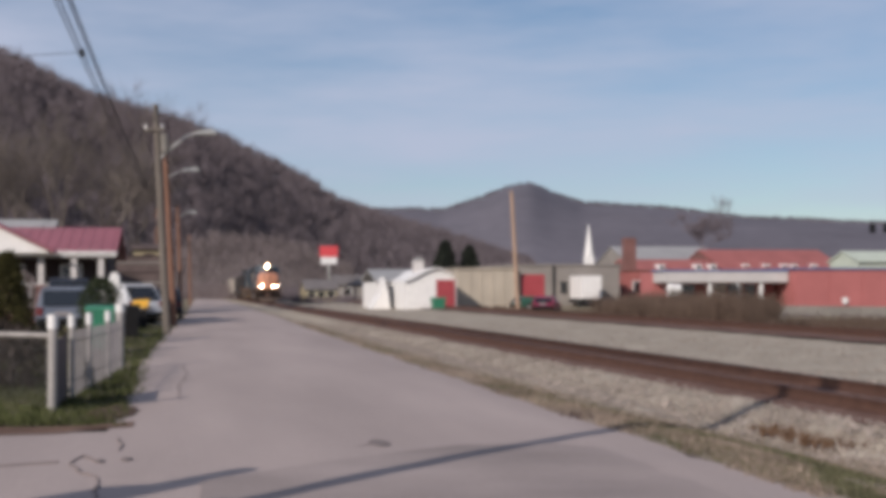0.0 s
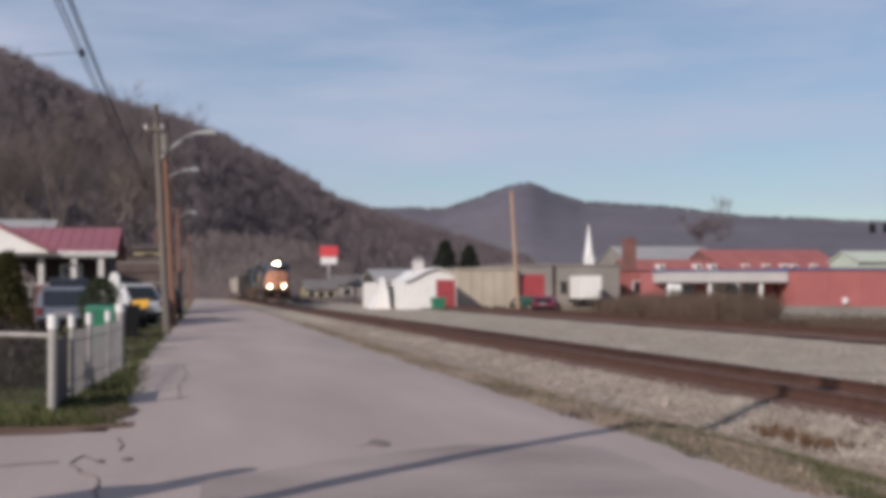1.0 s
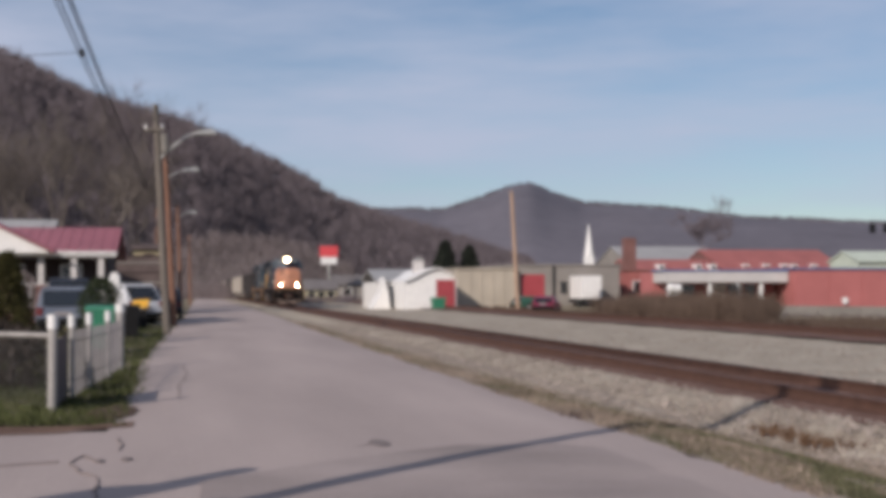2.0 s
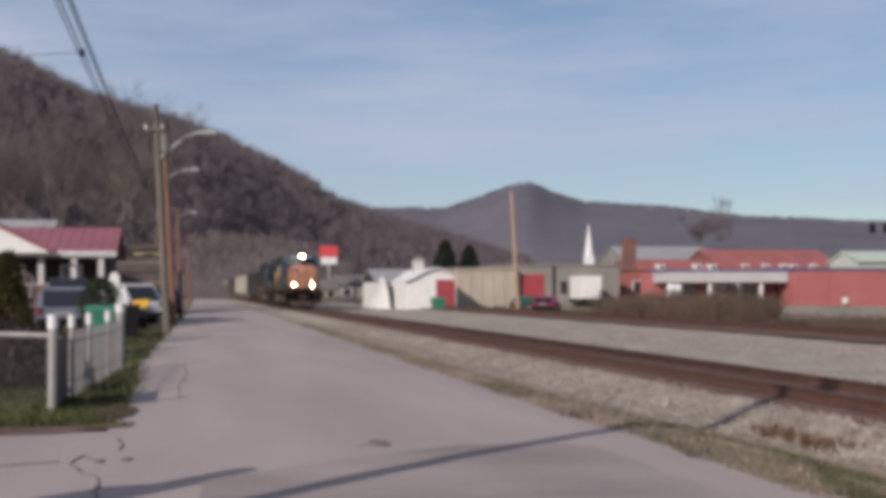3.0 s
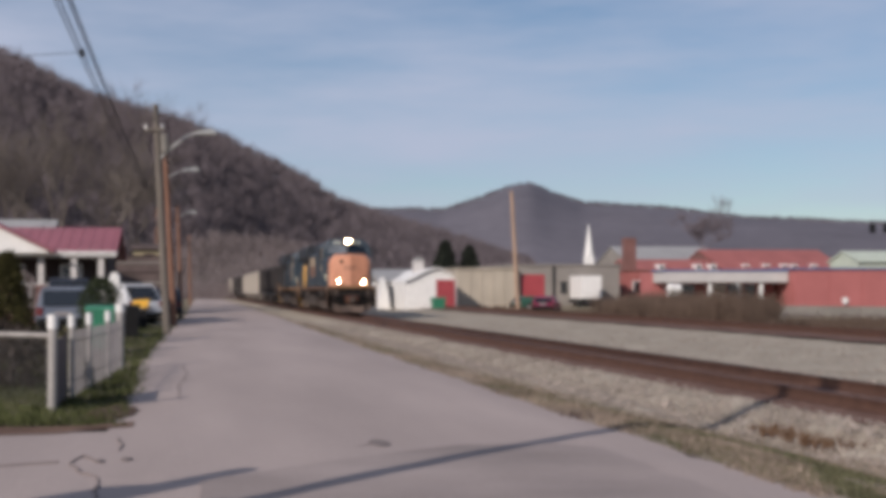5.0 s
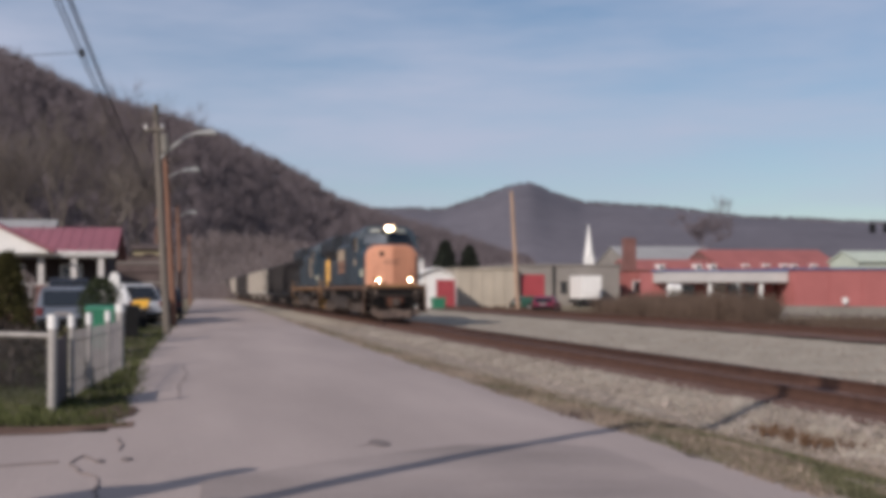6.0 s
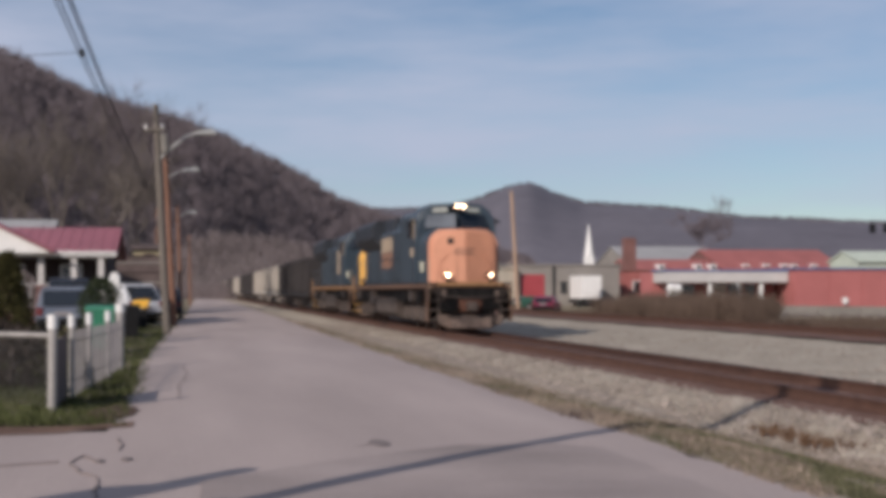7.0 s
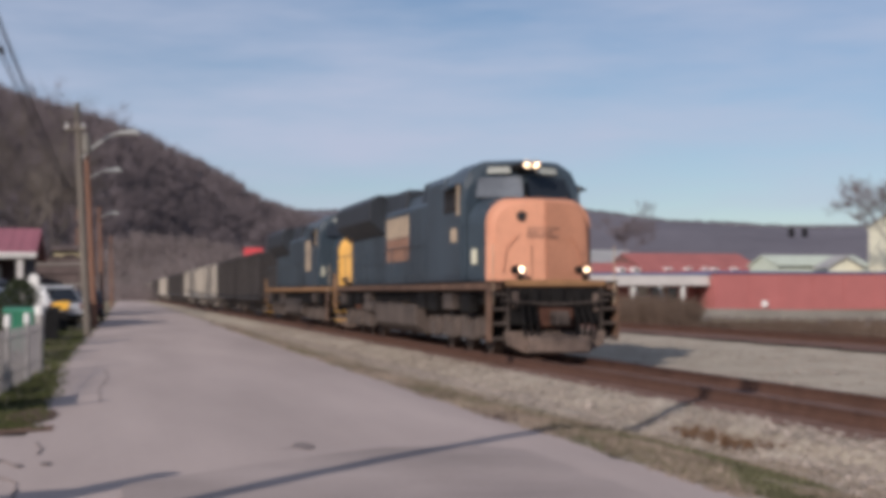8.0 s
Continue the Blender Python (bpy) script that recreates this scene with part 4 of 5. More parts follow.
    for q in (-0.78, -0.62, -0.46, 0.46, 0.62, 0.78):
        part("brake_hose", tube([(q, -0.1, 1.15), (q * 1.05, -0.28, 0.8), (q, -0.24, 0.5)], 0.032, 6), M_LBLACK, L, "hanging black brake hose")
    part("cut_lever", tube([(-1.3, -0.1, 1.3), (-0.3, -0.28, 1.22), (0.3, -0.28, 1.22), (1.3, -0.1, 1.3)], 0.02, 6), M_LGRIME, L)
    for s in (-1, 1):
        a, b = sorted((s * 1.12, s * 1.5))
        for k in range(4):
            part("step", bx(a, b, -0.06, 0.3, 0.42 + 0.33 * k, 0.47 + 0.33 * k, 0.005), M_LGRIME, L)
            part("rear_step", bx(a, b, 20.6, 20.95, 0.42 + 0.33 * k, 0.46 + 0.33 * k, 0.005), M_LYEL, L)
        part("step_well", bx(a, b, 0.3, 0.34, 0.4, 1.7), M_LBLACK, L)
        # outer step sides take the paler sill colour to paint their sunlit tone
        part("step_side", bx(*sorted((s * 1.5, s * 1.53)), -0.08, 0.32, 0.38, 1.55), M_LSILLD, L)
        part("step_side", bx(*sorted((s * 1.1, s * 1.13)), -0.08, 0.32, 0.3, 1.7), M_LGRIME, L)
        part("rear_step_guard", bx(*sorted((s * 1.5, s * 1.54)), 20.4, 20.98, 0.9, 2.2), M_LSILL, L, "yellow rear step guard")
        handrail(L, s * 1.5, [6.6, 8.6, 10.6, 12.6, 14.6, 16.6, 18.6, 20.4], 1.74)
        part("corner_handrail", tube([(s * 1.45, -0.02, 1.2), (s * 1.45, -0.02, 2.55)], 0.014, 6), M_LTAN, L)
    return L


def hopper(name, label, side, end_mat):
    """A ribbed coal hopper, 15.6 m over the couplers; front at y = 0, z = 0 at the rail head."""
    H = thing(name, label, "hopper car", group="coal train")
    W = 1.5
    part("body", prism([(-W, 1.1), (-0.9, 0.75), (0.9, 0.75), (W, 1.1), (W, 3.75), (W - 0.08, 3.75), (W - 0.08, 1.4), (-W + 0.08, 1.4), (-W + 0.08, 3.75), (-W, 3.75)], "y", 0.75, 14.55), side, H)
    for y in (0.72, 14.5):
        part("end_wall", bx(-W, W, y, y + 0.08, 1.1, 3.75), end_mat, H)
    for s in (-1, 1):
        a, b = sorted((s * W, s * (W + 0.09)))
        part("top_chord", bx(a, b, 0.7, 14.6, 3.64, 3.8, 0.01), side, H)
        part("side_sill", bx(a, b, 0.5, 14.8, 1.05, 1.28, 0.01), side, H)
        for k in range(13):
            y = 0.72 + k * 1.15
            part("side_rib", bx(a, b, y - 0.05, y + 0.05, 1.28, 3.64), side, H)
    part("coal_load", loft([[(-1.38, 0.85, 3.3), (1.38, 0.85, 3.3), (0.6, 0.9, 3.5), (-0.6, 0.9, 3.5)], [(-1.38, 3, 3.45), (1.38, 3, 3.45), (0.7, 3, 3.95), (-0.7, 3, 3.95)],
                            [(-1.38, 12, 3.45), (1.38, 12, 3.45), (0.7, 12, 3.9), (-0.7, 12, 3.9)], [(-1.38, 14.4, 3.3), (1.38, 14.4, 3.3), (0.6, 14.4, 3.45), (-0.6, 14.4, 3.45)]]), M_COALLOAD, H)
    part("centre_sill", bx(-0.25, 0.25, 0.0, 15.3, 0.72, 1.05), M_LBLACK, H)
    part("coupler", bx(-0.14, 0.14, -0.25, 0.05, 0.74, 1.02, 0.03), M_LGRIME, H)
    for y in (4.6, 7.4, 9.6):
        part("hopper_bay", prism([(y - 0.9, 1.1), (y + 0.9, 1.1), (y + 0.25, 0.32), (y - 0.25, 0.32)], "x", -1.15, 1.15), side, H)
    for y in (1.9, 13.4):
        for s in (-1, 1):
            a, b = sorted((s * 1.0, s * 1.14))
            part("side_frame", prism([(y - 1.25, 0.5), (y - 0.7, 0.32), (y + 0.7, 0.32), (y + 1.25, 0.5), (y + 0.9, 0.78), (y - 0.9, 0.78)], "x", a, b), M_LGRIME, H)
        for w in (-0.88, 0.88):
            wheelset(H, y + w, 0.46)
    bm = None
    for k in range(5):
        bm = cyl((-W - 0.03, 0.6, 1.3 + 0.45 * k), (-W + 0.4, 0.6, 1.3 + 0.45 * k), 0.015, seg=5, bm=bm)
    part("ladder", bm, M_LGRIME, H)
    return H


# nose of the leading locomotive along the track: where it is at t seconds
def nose_y(t):
    return 163.42 - 16.816 * t - 0.014 * t * t


TRAIN = []
lead = locomotive("lead_locomotive", "dark blue diesel locomotive with faded gold nose and lit headlamps")
TRAIN.append((lead, 0.0))
second = locomotive("trailing_locomotive", "dark blue diesel locomotive coupled behind the leading one", lead=False)
TRAIN.append((second, 22.5))
dark_car = hopper("hopper_car", "grimy dark coal hopper with ribbed sides, in a moving train", M_COAL, M_COAL)
WH0 = len(WHEELS)
pale_car = hopper("hopper_car", "pale aluminium coal hopper with ribbed sides, in a moving train", M_PALECAR, M_PALECAR)
KINDS = "ddpppdddppdddpddpd"
first_of = {"d": dark_car, "p": pale_car}
used = set()
for i, k in enumerate(KINDS):
    off = 45.4 + i * 15.65
    if k in used:
        car = copy_thing(first_of[k], Matrix())
        WHEELS += [(o, o.location.y, 0.46) for o in car.children if o.name.startswith("wheelset")]
    else:
        car = first_of[k]
        used.add(k)
    TRAIN.append((car, off))


def motions():
    """The train rolls towards the camera; every wheelset turns with it."""
    times = [0.0, 1.0, 2.0, 3.0, 4.0, 5.0, 6.0, 7.0, 8.0]
    for ob, off in TRAIN:
        walk(ob, [(t, pose(TX, nose_y(t) + off, ZR)) for t in times])
    for w, y, r in WHEELS:
        walk(w, [(k / FPS, pose(0, y, r, math.degrees((nose_y(0) - nose_y(k / FPS)) / r), 0, 0)) for k in range(int(8 * FPS) + 1)])


# ---- beside the lane: poles, fence, yard, house, vehicles ----
def utility_pole(name, x, y, h, lean, material, label, lamp_z=None, reach=1.6, top_bits=True, r=0.15, drop=0.35):
    P = thing(name, label, "utility pole", pose(x, y, ground_z(x, y) - 0.1, 0, lean, 0))
    part("shaft", cyl((0, 0, 0), (0, 0, h + 0.1), r, r * 0.68, 12), material, P)
    if top_bits:
        part("crossarm", bx(-0.45, 0.3, -0.16, -0.05, h - 0.95, h - 0.83, 0.01), M_POLE, P)
        for q in (-0.4, 0.2):
            part("insulator", cyl((q, -0.1, h - 0.83), (q, -0.1, h - 0.66), 0.05, 0.03, 8), M_WHITE, P)
        part("transformer", cyl((0.27, -0.05, h - 1.75), (0.27, -0.05, h - 1.05), 0.15, seg=12), M_CONC, P, "grey transformer can")
    if lamp_z:
        part("lamp_arm", tube([(0.05, 0, lamp_z - drop), (reach * 0.3, 0, lamp_z - drop * 0.55), (reach * 0.62, 0, lamp_z - drop * 0.12), (reach - 0.25, 0, lamp_z)], 0.06 if y < 60 else 0.035, 8), M_GALV, P, "curved galvanised lamp arm")
        part("lamp_head", prism([(reach - 0.3, lamp_z - 0.07), (reach + 0.42, lamp_z - 0.1), (reach + 0.5, lamp_z), (reach + 0.3, lamp_z + 0.12), (reach - 0.3, lamp_z + 0.06)], "y", -0.16, 0.16, bev=0.03), M_GALV, P, "pale street-lamp head")
    return P


def sagging(a, b, sag, n=14):
    a, b = Vector(a), Vector(b)
    return [a.lerp(b, k / n) - Vector((0, 0, sag * 4 * (k / n) * (1 - k / n))) for k in range(n + 1)]


def build_poles():
    utility_pole("utility_pole", -0.78, 50, 8.7, -3.0, M_POLE, "grey weathered utility pole carrying a street lamp", 7.65, 1.75, drop=0.95)
    utility_pole("utility_pole", -0.67, 63, 8.2, -3.0, M_POLE2, "brown creosoted utility pole carrying a street lamp", 7.45, 1.1, False)
    utility_pole("utility_pole", -0.5, 96, 7.8, -2.2, M_POLE2, "brown utility pole far down the lane with a lamp", 7.4, 0.9, False)
    utility_pole("utility_pole", 0.2, 150, 8.0, -1.0, M_POLE2, "distant brown utility pole beside the lane", None, 1, False)
    utility_pole("utility_pole", -3.5, 6.0, 11.0, 0, M_POLE, "grey utility pole whose shadow falls across the lane", None)
    utility_pole("utility_pole", 27.63, 108, 10.3, -2.9, M_POLE3, "tan leaning utility pole beyond the tracks", None, 1, False, 0.2)
    utility_pole("utility_pole", -3.2, 136, 10.0, 0, M_POLE2, "distant brown pole carrying the overhead cables", None, 1, False)
    for x0, x1, z, r in ((-3.91, -3.3, 10.62, 0.024), (-3.77, -3.22, 10.66, 0.028), (-3.55, -3.08, 10.72, 0.024), (-3.4, -3.0, 10.62, 0.03), (-3.46, -3.02, 10.78, 0.022)):
        tagged(part("overhead_cable", tube(sagging((x0, 6.0, z), (x1, 136, z - 0.55), 0.75, 24), r), M_WIRE), "black overhead cable slung between poles", "cable")
    tagged(part("cable_splice", bx(-3.68, -3.53, 45.8, 46.6, 9.74, 9.92, 0.05), M_WIRE), "black splice box hung on the overhead cable", "splice box")
    tagged(part("service_wire", tube(sagging((-3.62, 46.2, 9.85), (-22, 51, 10.2), 0.35, 10), 0.012), M_WIRE), "thin wire running from the splice towards the hillside", "cable")
    tagged(part("overhead_cable", tube(sagging((-1.1, 50, 7.6), (-1.0, 63, 7.6), 0.1, 6) + sagging((-1.0, 63, 7.6), (-0.8, 96, 7.2), 0.3, 8), 0.02), M_WIRE), "black overhead cable following the lane", "cable")
    tagged(part("service_wire", tube(sagging((-1.24, 50, 8.2), (-7.0, 64.5, 4.6), 0.3, 8), 0.012), M_WIRE), "thin service wire to the house", "cable")


def build_fence():
    F = thing("privacy_fence", "grey slat fence thinned to bars, with white-capped posts", "fence")
    posts = [(-1.8, 18.3, 1.27), (-1.72, 20.3, 1.24), (-1.62, 22.4, 1.24), (-1.48, 25.2, 1.24), (-1.4, 28.0, 1.36)]
    for x, y, h in posts:
        z = ground_z(x, y)
        p = part("post", cyl((x, y, z - 0.1), (x, y, z + h), 0.062 if y < 19 else 0.085 if y > 27 else 0.045, seg=12), M_POST, F)
        part("cap", cyl((x, y, z + h - 0.16), (x, y, z + h + 0.03), 0.07 if y < 19 else 0.095 if y > 27 else 0.055, seg=12), M_WHITE, p, "white post cap")
    me = None
    for (x0, y0, _), (x1, y1, _) in zip(posts[:-1], posts[1:]):
        n = int((y1 - y0) / 0.125)
        for zz in (0.3, 0.9):
            part("rail", tube([(x0 - 0.05, y0, ground_z(x0, y0) + zz), (x1 - 0.05, y1, ground_z(x1, y1) + zz)], 0.008), M_SLAT, F)
        for k in range(1, n):
            x, y = x0 + (x1 - x0) * k / n, y0 + (y1 - y0) * k / n
            if me is None:
                # slats thinned to look solid from the camera yet cast little shade
                b = bx(-0.006, 0.006, -0.007, 0.007, 0.03, 1.02, 0.002)
                me = bpy.data.meshes.new("slat")
                b.to_mesh(me)
                b.free()
                me.materials.append(M_SLAT)
            if y < 20.25:
                continue
            o = new("slat", me)
            o.parent = F
            o.matrix_basis = pose(x, y, ground_z(x, y) + 0.01 * ((k * 7) % 3), 0, 0, (k * 5) % 4 - 1.5)
    part("grey_panel", bx(-1.81, -1.77, 18.45, 20.2, 0.02, 0.96, 0.01), M_TERRACE, F, "dark panel beside the first post")
    C = thing("chain_link_fence", "chain link fence with a pale top rail across the yard", "fence")
    a, b = Vector((-1.85, 18.35, 0.02)), Vector((-7.2, 21.4, 0.12))
    part("top_rail", tube([a + Vector((0, 0, 1.0)), b + Vector((0, 0, 1.0))], 0.035, 8), M_POST, C)
    d = b - a
    n = 70
    bmw = bmesh.new()
    for k in range(-10, n):
        for sgn in (1, -1):
            p, q = [], None
            t0, t1 = (k / n, (k + 10) / n) if sgn > 0 else ((k + 10) / n, k / n)
            z0, z1 = 0.02, 0.98
            lo, hi = min(t0, t1), max(t0, t1)
            lo, hi = max(lo, 0), min(hi, 1)
            if hi - lo < 0.002:
                continue
            za, zb = [z0 + (z1 - z0) * (t - t0) / (t1 - t0) for t in (lo, hi)]
            A = a + d * lo + Vector((0, 0, za))
            B = a + d * hi + Vector((0, 0, zb))
            e = Vector((0.003, 0.0015, 0.003))
            bmw.faces.new([bmw.verts.new(v) for v in (A - e, A + e, B + e, B - e)])
    bmesh.ops.solidify(bmw, geom=bmw.faces[:], thickness=0.003)
    part("mesh", bmw, M_MESH, C)
    for t in (0.42, 0.84):
        p = a + d * t
        part("post", cyl(p, p + Vector((0, 0, 1.03)), 0.03, seg=8), M_GALV, C)


def leafy(name, x, y, h, r, n, material, label, seed, leaf=0.07, cone=True, category="shrub"):
    """An evergreen: a stem and many small leaf blades in an uneven crown."""
    rs = np.random.RandomState(seed)
    t = thing(name, label, category, pose(x, y, ground_z(x, y)))
    part("stem", cyl((0, 0, -0.05), (0, 0, h * 0.7), r * 0.09, r * 0.03, 7), M_BARK, t)
    verts, faces = [], []
    for _ in range(n):
        u = rs.uniform(0.02, 1)
        env = (1 - u) ** 0.7 + 0.06 if cone else math.sqrt(max(0.02, 1 - (2 * u - 1) ** 2))
        a = rs.uniform(0, 6.283)
        rad = r * env * (0.55 + 0.5 * rs.uniform()) * (1 + 0.25 * wob(math.cos(a) * 2, math.sin(a) * 2 + seed, u * 4))
        p = np.array([rad * math.cos(a), rad * math.sin(a), u * h])
        d1, d2 = rs.normal(0, 1, 3), rs.normal(0, 1, 3)
        d1 /= np.linalg.norm(d1)
        d2 /= np.linalg.norm(d2)
        k = len(verts)
        verts += [tuple(p), tuple(p + leaf * d1 + 0.4 * leaf * d2), tuple(p + 2 * leaf * d1 + (0, 0, leaf)), tuple(p + leaf * d1 - 0.4 * leaf * d2)]
        faces.append((k, k + 1, k + 2, k + 3))
    raw("foliage", verts, faces, material, t)
    return t


def vehicle(name, label, m, paint, length=4.7, width=1.85, height=1.75, tail=True, category="car", belt=0.55, boxy=0.0):
    """A parked car; its tail faces -y, wheels on z = 0."""
    V = thing(name, label, category, m)
    h, w = height, width / 2
    side = [(0.0, 0.35), (length, 0.35), (length + 0.0, 0.62), (length - 0.15, h * belt + 0.0), (length - 1.15, h * belt + 0.06), (length - 2.0 + boxy * 0.3, h - 0.04), (length - 2.6, h), (0.45 - boxy * 0.3, h - 0.03), (0.12, h * belt + 0.08), (-0.04, h * belt - 0.1), (-0.05, 0.5)]
    b = bmesh.new()
    rings = []
    for x, sc in ((-w, 0.93), (-w * 0.97, 1.0), (w * 0.97, 1.0), (w, 0.93)):
        rings.append([(x * (0.84 if z > h * belt + 0.1 else 1.0), y, 0.35 + (z - 0.35) * (1 if abs(x) < w else 0.97)) for y, z in side])
    b.free()
    part("body", loft(rings), paint, V)
    zt, zb = h - 0.12, h * belt + 0.13
    part("rear_window", prism([(0.1 + 0.02, zb), (0.42 - boxy * 0.3, zt), (0.38 - boxy * 0.3, zt), (0.04, zb)], "x", -w * 0.77, w * 0.77), M_GLASS, V)
    for s in (-1, 1):
        xx = s * w * 0.845
        part("side_window", prism([(0.55, zb), (length - 1.35, zb), (length - 2.05, zt), (0.72, zt)], "x", *sorted((xx, xx + s * 0.03))), M_GLASS, V)
        part("tail_lamp", bx(*sorted((s * w * 0.74, s * w * 0.97)), -0.07, 0.04, h * belt - 0.22, h * belt + 0.05, 0.02), M_TAIL, V)
        for y in (0.85, length - 0.95):
            wh = part("wheel", cyl((s * (w - 0.2), y, 0.33), (s * (w + 0.01), y, 0.33), 0.33, seg=18), M_TYRE, V)
            part("rim", cyl((s * (w + 0.0), y, 0.33), (s * (w + 0.025), y, 0.33), 0.2, seg=14), M_GALV, wh)
    part("rear_bumper", bx(-w * 0.95, w * 0.95, -0.13, 0.05, 0.36, 0.6, 0.05), M_BLACKBIN, V)
    part("number_plate", bx(-0.26, 0.26, -0.085, -0.05, 0.68, 0.82), M_SLAT, V)
    return V


def wheelie_bin(name, x, y, h, w, lid_mat, body_mat, label):
    B = thing(name, label, "bin", pose(x, y, ground_z(x, y)))
    part("body", loft([[(-w * 0.42, -w * 0.4, 0.04), (w * 0.42, -w * 0.4, 0.04), (w * 0.42, w * 0.4, 0.04), (-w * 0.42, w * 0.4, 0.04)], [(-w * 0.5, -w * 0.5, h), (w * 0.5, -w * 0.5, h), (w * 0.5, w * 0.5, h), (-w * 0.5, w * 0.5, h)]]), body_mat, B)
    part("lid", prism([(-w * 0.54, h), (w * 0.54, h), (w * 0.5, h + 0.1), (0, h + 0.15), (-w * 0.5, h + 0.09)], "x", -w * 0.54, w * 0.54, bev=0.02), lid_mat, B)
    for s in (-1, 1):
        part("wheel", cyl((s * w * 0.36, w * 0.42, 0.1), (s * w * 0.46, w * 0.42, 0.1), 0.1, seg=12), M_TYRE, B)
    part("handle", cyl((-w * 0.4, w * 0.56, h - 0.02), (w * 0.4, w * 0.56, h - 0.02), 0.018, seg=8), body_mat, B)
    return B


def build_house():
    g = 0.6
    H = thing("house", "white house with a red metal roof and columned porch", "house", pose(0, 62, 0))
    part("foundation", bx(-16, -3.6, 2.2, 9.8, 0.0, g + 0.5), M_CONC, H)
    # porch shade is put into the dark wall, ceiling and door colours
    part("wall", bx(-15.8, -3.8, 2.4, 9.6, g + 0.45, 3.35), M_PORCH, H, "porch wall darkened for its shade")
    part("porch_floor", bx(-13, -3.55, 0.0, 2.6, g + 0.3, g + 0.5, 0.02), M_CONC, H)
    part("porch_base", bx(-12.9, -3.7, 0.1, 2.5, 0.0, g + 0.3), M_BRICK, H)
    roof = part("roof", prism([(-0.4, 3.42), (4.4, 4.75), (9.9, 3.3), (9.9, 3.22), (4.4, 4.63), (-0.4, 3.3)], "x", -16.2, -3.25), M_REDROOF, H, "red metal roof")
    for k in range(26):
        x = -16.0 + k * 0.5
        part("roof_seam", prism([(-0.4, 3.425), (4.4, 4.755), (4.4, 4.772), (-0.4, 3.442)], "x", x - 0.015, x + 0.015), M_REDROOF, roof)
    part("fascia", bx(-16.2, -3.24, -0.46, -0.4, 3.2, 3.43), M_WHITE, H)
    part("gutter", bx(-6.1, -3.24, -0.56, -0.46, 3.32, 3.42, 0.02), M_WHITE, H)
    part("porch_ceiling", bx(-13, -3.5, -0.35, 2.4, 3.16, 3.2), M_TERRACE, H)
    # front gable of the porch
    part("gable", prism([(-14.0, 3.35), (-6.2, 3.35), (-6.2, 3.42), (-10.1, 5.35), (-14.0, 3.42)], "y", -1.0, -0.85), M_WHITE, H, "white porch gable")
    for s in (-1, 1):
        pts = [(-10.1, 5.38), (-10.1, 5.5), (-10.1 + s * 4.15, 3.46), (-10.1 + s * 4.15, 3.34)]
        part("gable_roof", prism(pts, "y", -1.25, 3.8), M_REDROOF, H)
    for x in (-3.95, -5.15, -6.6, -8.1, -10.2):
        # white columns take a greyer paint in place of the porch's shade
        c = part("column", bx(x - 0.13, x + 0.13, -0.3, -0.06, g + 0.5 if x > -6 else 1.9, 3.2, 0.015), M_FASCIA, H, "white porch column greyed for shade")
        part("column_base", bx(x - 0.22, x + 0.22, -0.36, 0.08, 0.3, 1.9 if x < -6 else 1.35, 0.02), M_BRICK if x < -6 else M_FASCIA, c)
    for x0, x1 in ((-8.9, -7.6), (-6.0, -5.0)):
        w = part("window", bx(x0, x1, 2.33, 2.42, 1.7, 2.9), M_WHITE, H, "white-framed window")
        part("pane", bx(x0 + 0.1, x1 - 0.1, 2.31, 2.33, 1.8, 2.28), M_GLASS, w)
        part("pane", bx(x0 + 0.1, x1 - 0.1, 2.31, 2.33, 2.34, 2.8), M_GLASS, w)
    d = part("door", bx(-7.2, -6.25, 2.34, 2.42, g + 0.5, 3.05), M_PORCH, H, "front door darkened for porch shade")
    part("door_handle", cyl((-6.35, 2.28, 2.0), (-6.35, 2.34, 2.0), 0.03, seg=8), M_GALV, d)
    part("porch_swing", bx(-5.4, -4.9, 0.6, 1.9, 1.7, 1.78, 0.02), M_WHITE, H)
    bm = None
    for k in range(20):
        x = -12.8 + k * 0.44
        if -6.9 < x < -6.0:
            continue
        bm = bx(x - 0.02, x + 0.02, -0.2, -0.16, g + 0.5, g + 1.3, 0, bm)
    bm = bx(-12.8, -3.8, -0.22, -0.14, g + 1.3, g + 1.36, 0, bm)
    part("porch_railing", bm, M_WHITE, H)
    G = thing("neighbour_house", "grey-roofed house further back behind the trees", "house", pose(-9, 84, 0.3))
    part("wall", bx(-6, 0.4, 0, 7, -0.4, 4.4), M_GREYW, G)
    part("roof", prism([(-0.5, 4.3), (3.5, 5.75), (7.5, 4.3), (7.5, 4.45), (3.5, 5.95), (-0.5, 4.45)], "x", -6.4, 0.7), M_ROOFG, G)
    T = thing("terrace_wall", "stepped brown retaining walls behind the vehicles", "wall", pose(-1.9, 92, 0))
    for k, (z, x1) in enumerate(((2.1, 1.0), (2.85, 0.7), (3.55, 0.5), (4.05, 0.3))):
        part("wall", bx(-6, x1, 1.3 * k, 1.3 * k + 0.4, 0, z, 0.02), M_TERRACE, T)
        part("cap", bx(-6.1, x1 + 0.1, 1.3 * k - 0.05, 1.3 * k + 0.45, z, z + 0.12, 0.02), M_GREYW if k % 2 == 0 else M_PORCH, T)
    # shed added to give the tan patch above the walls
    t = thing("hillside_shed", "small tan shed added above the terraced walls", "shed", pose(-1.9, 99, 0))
    part("wall", bx(-2.1, 0.1, 0, 2.5, 0, 4.75, 0.02), M_TANWALL, t)
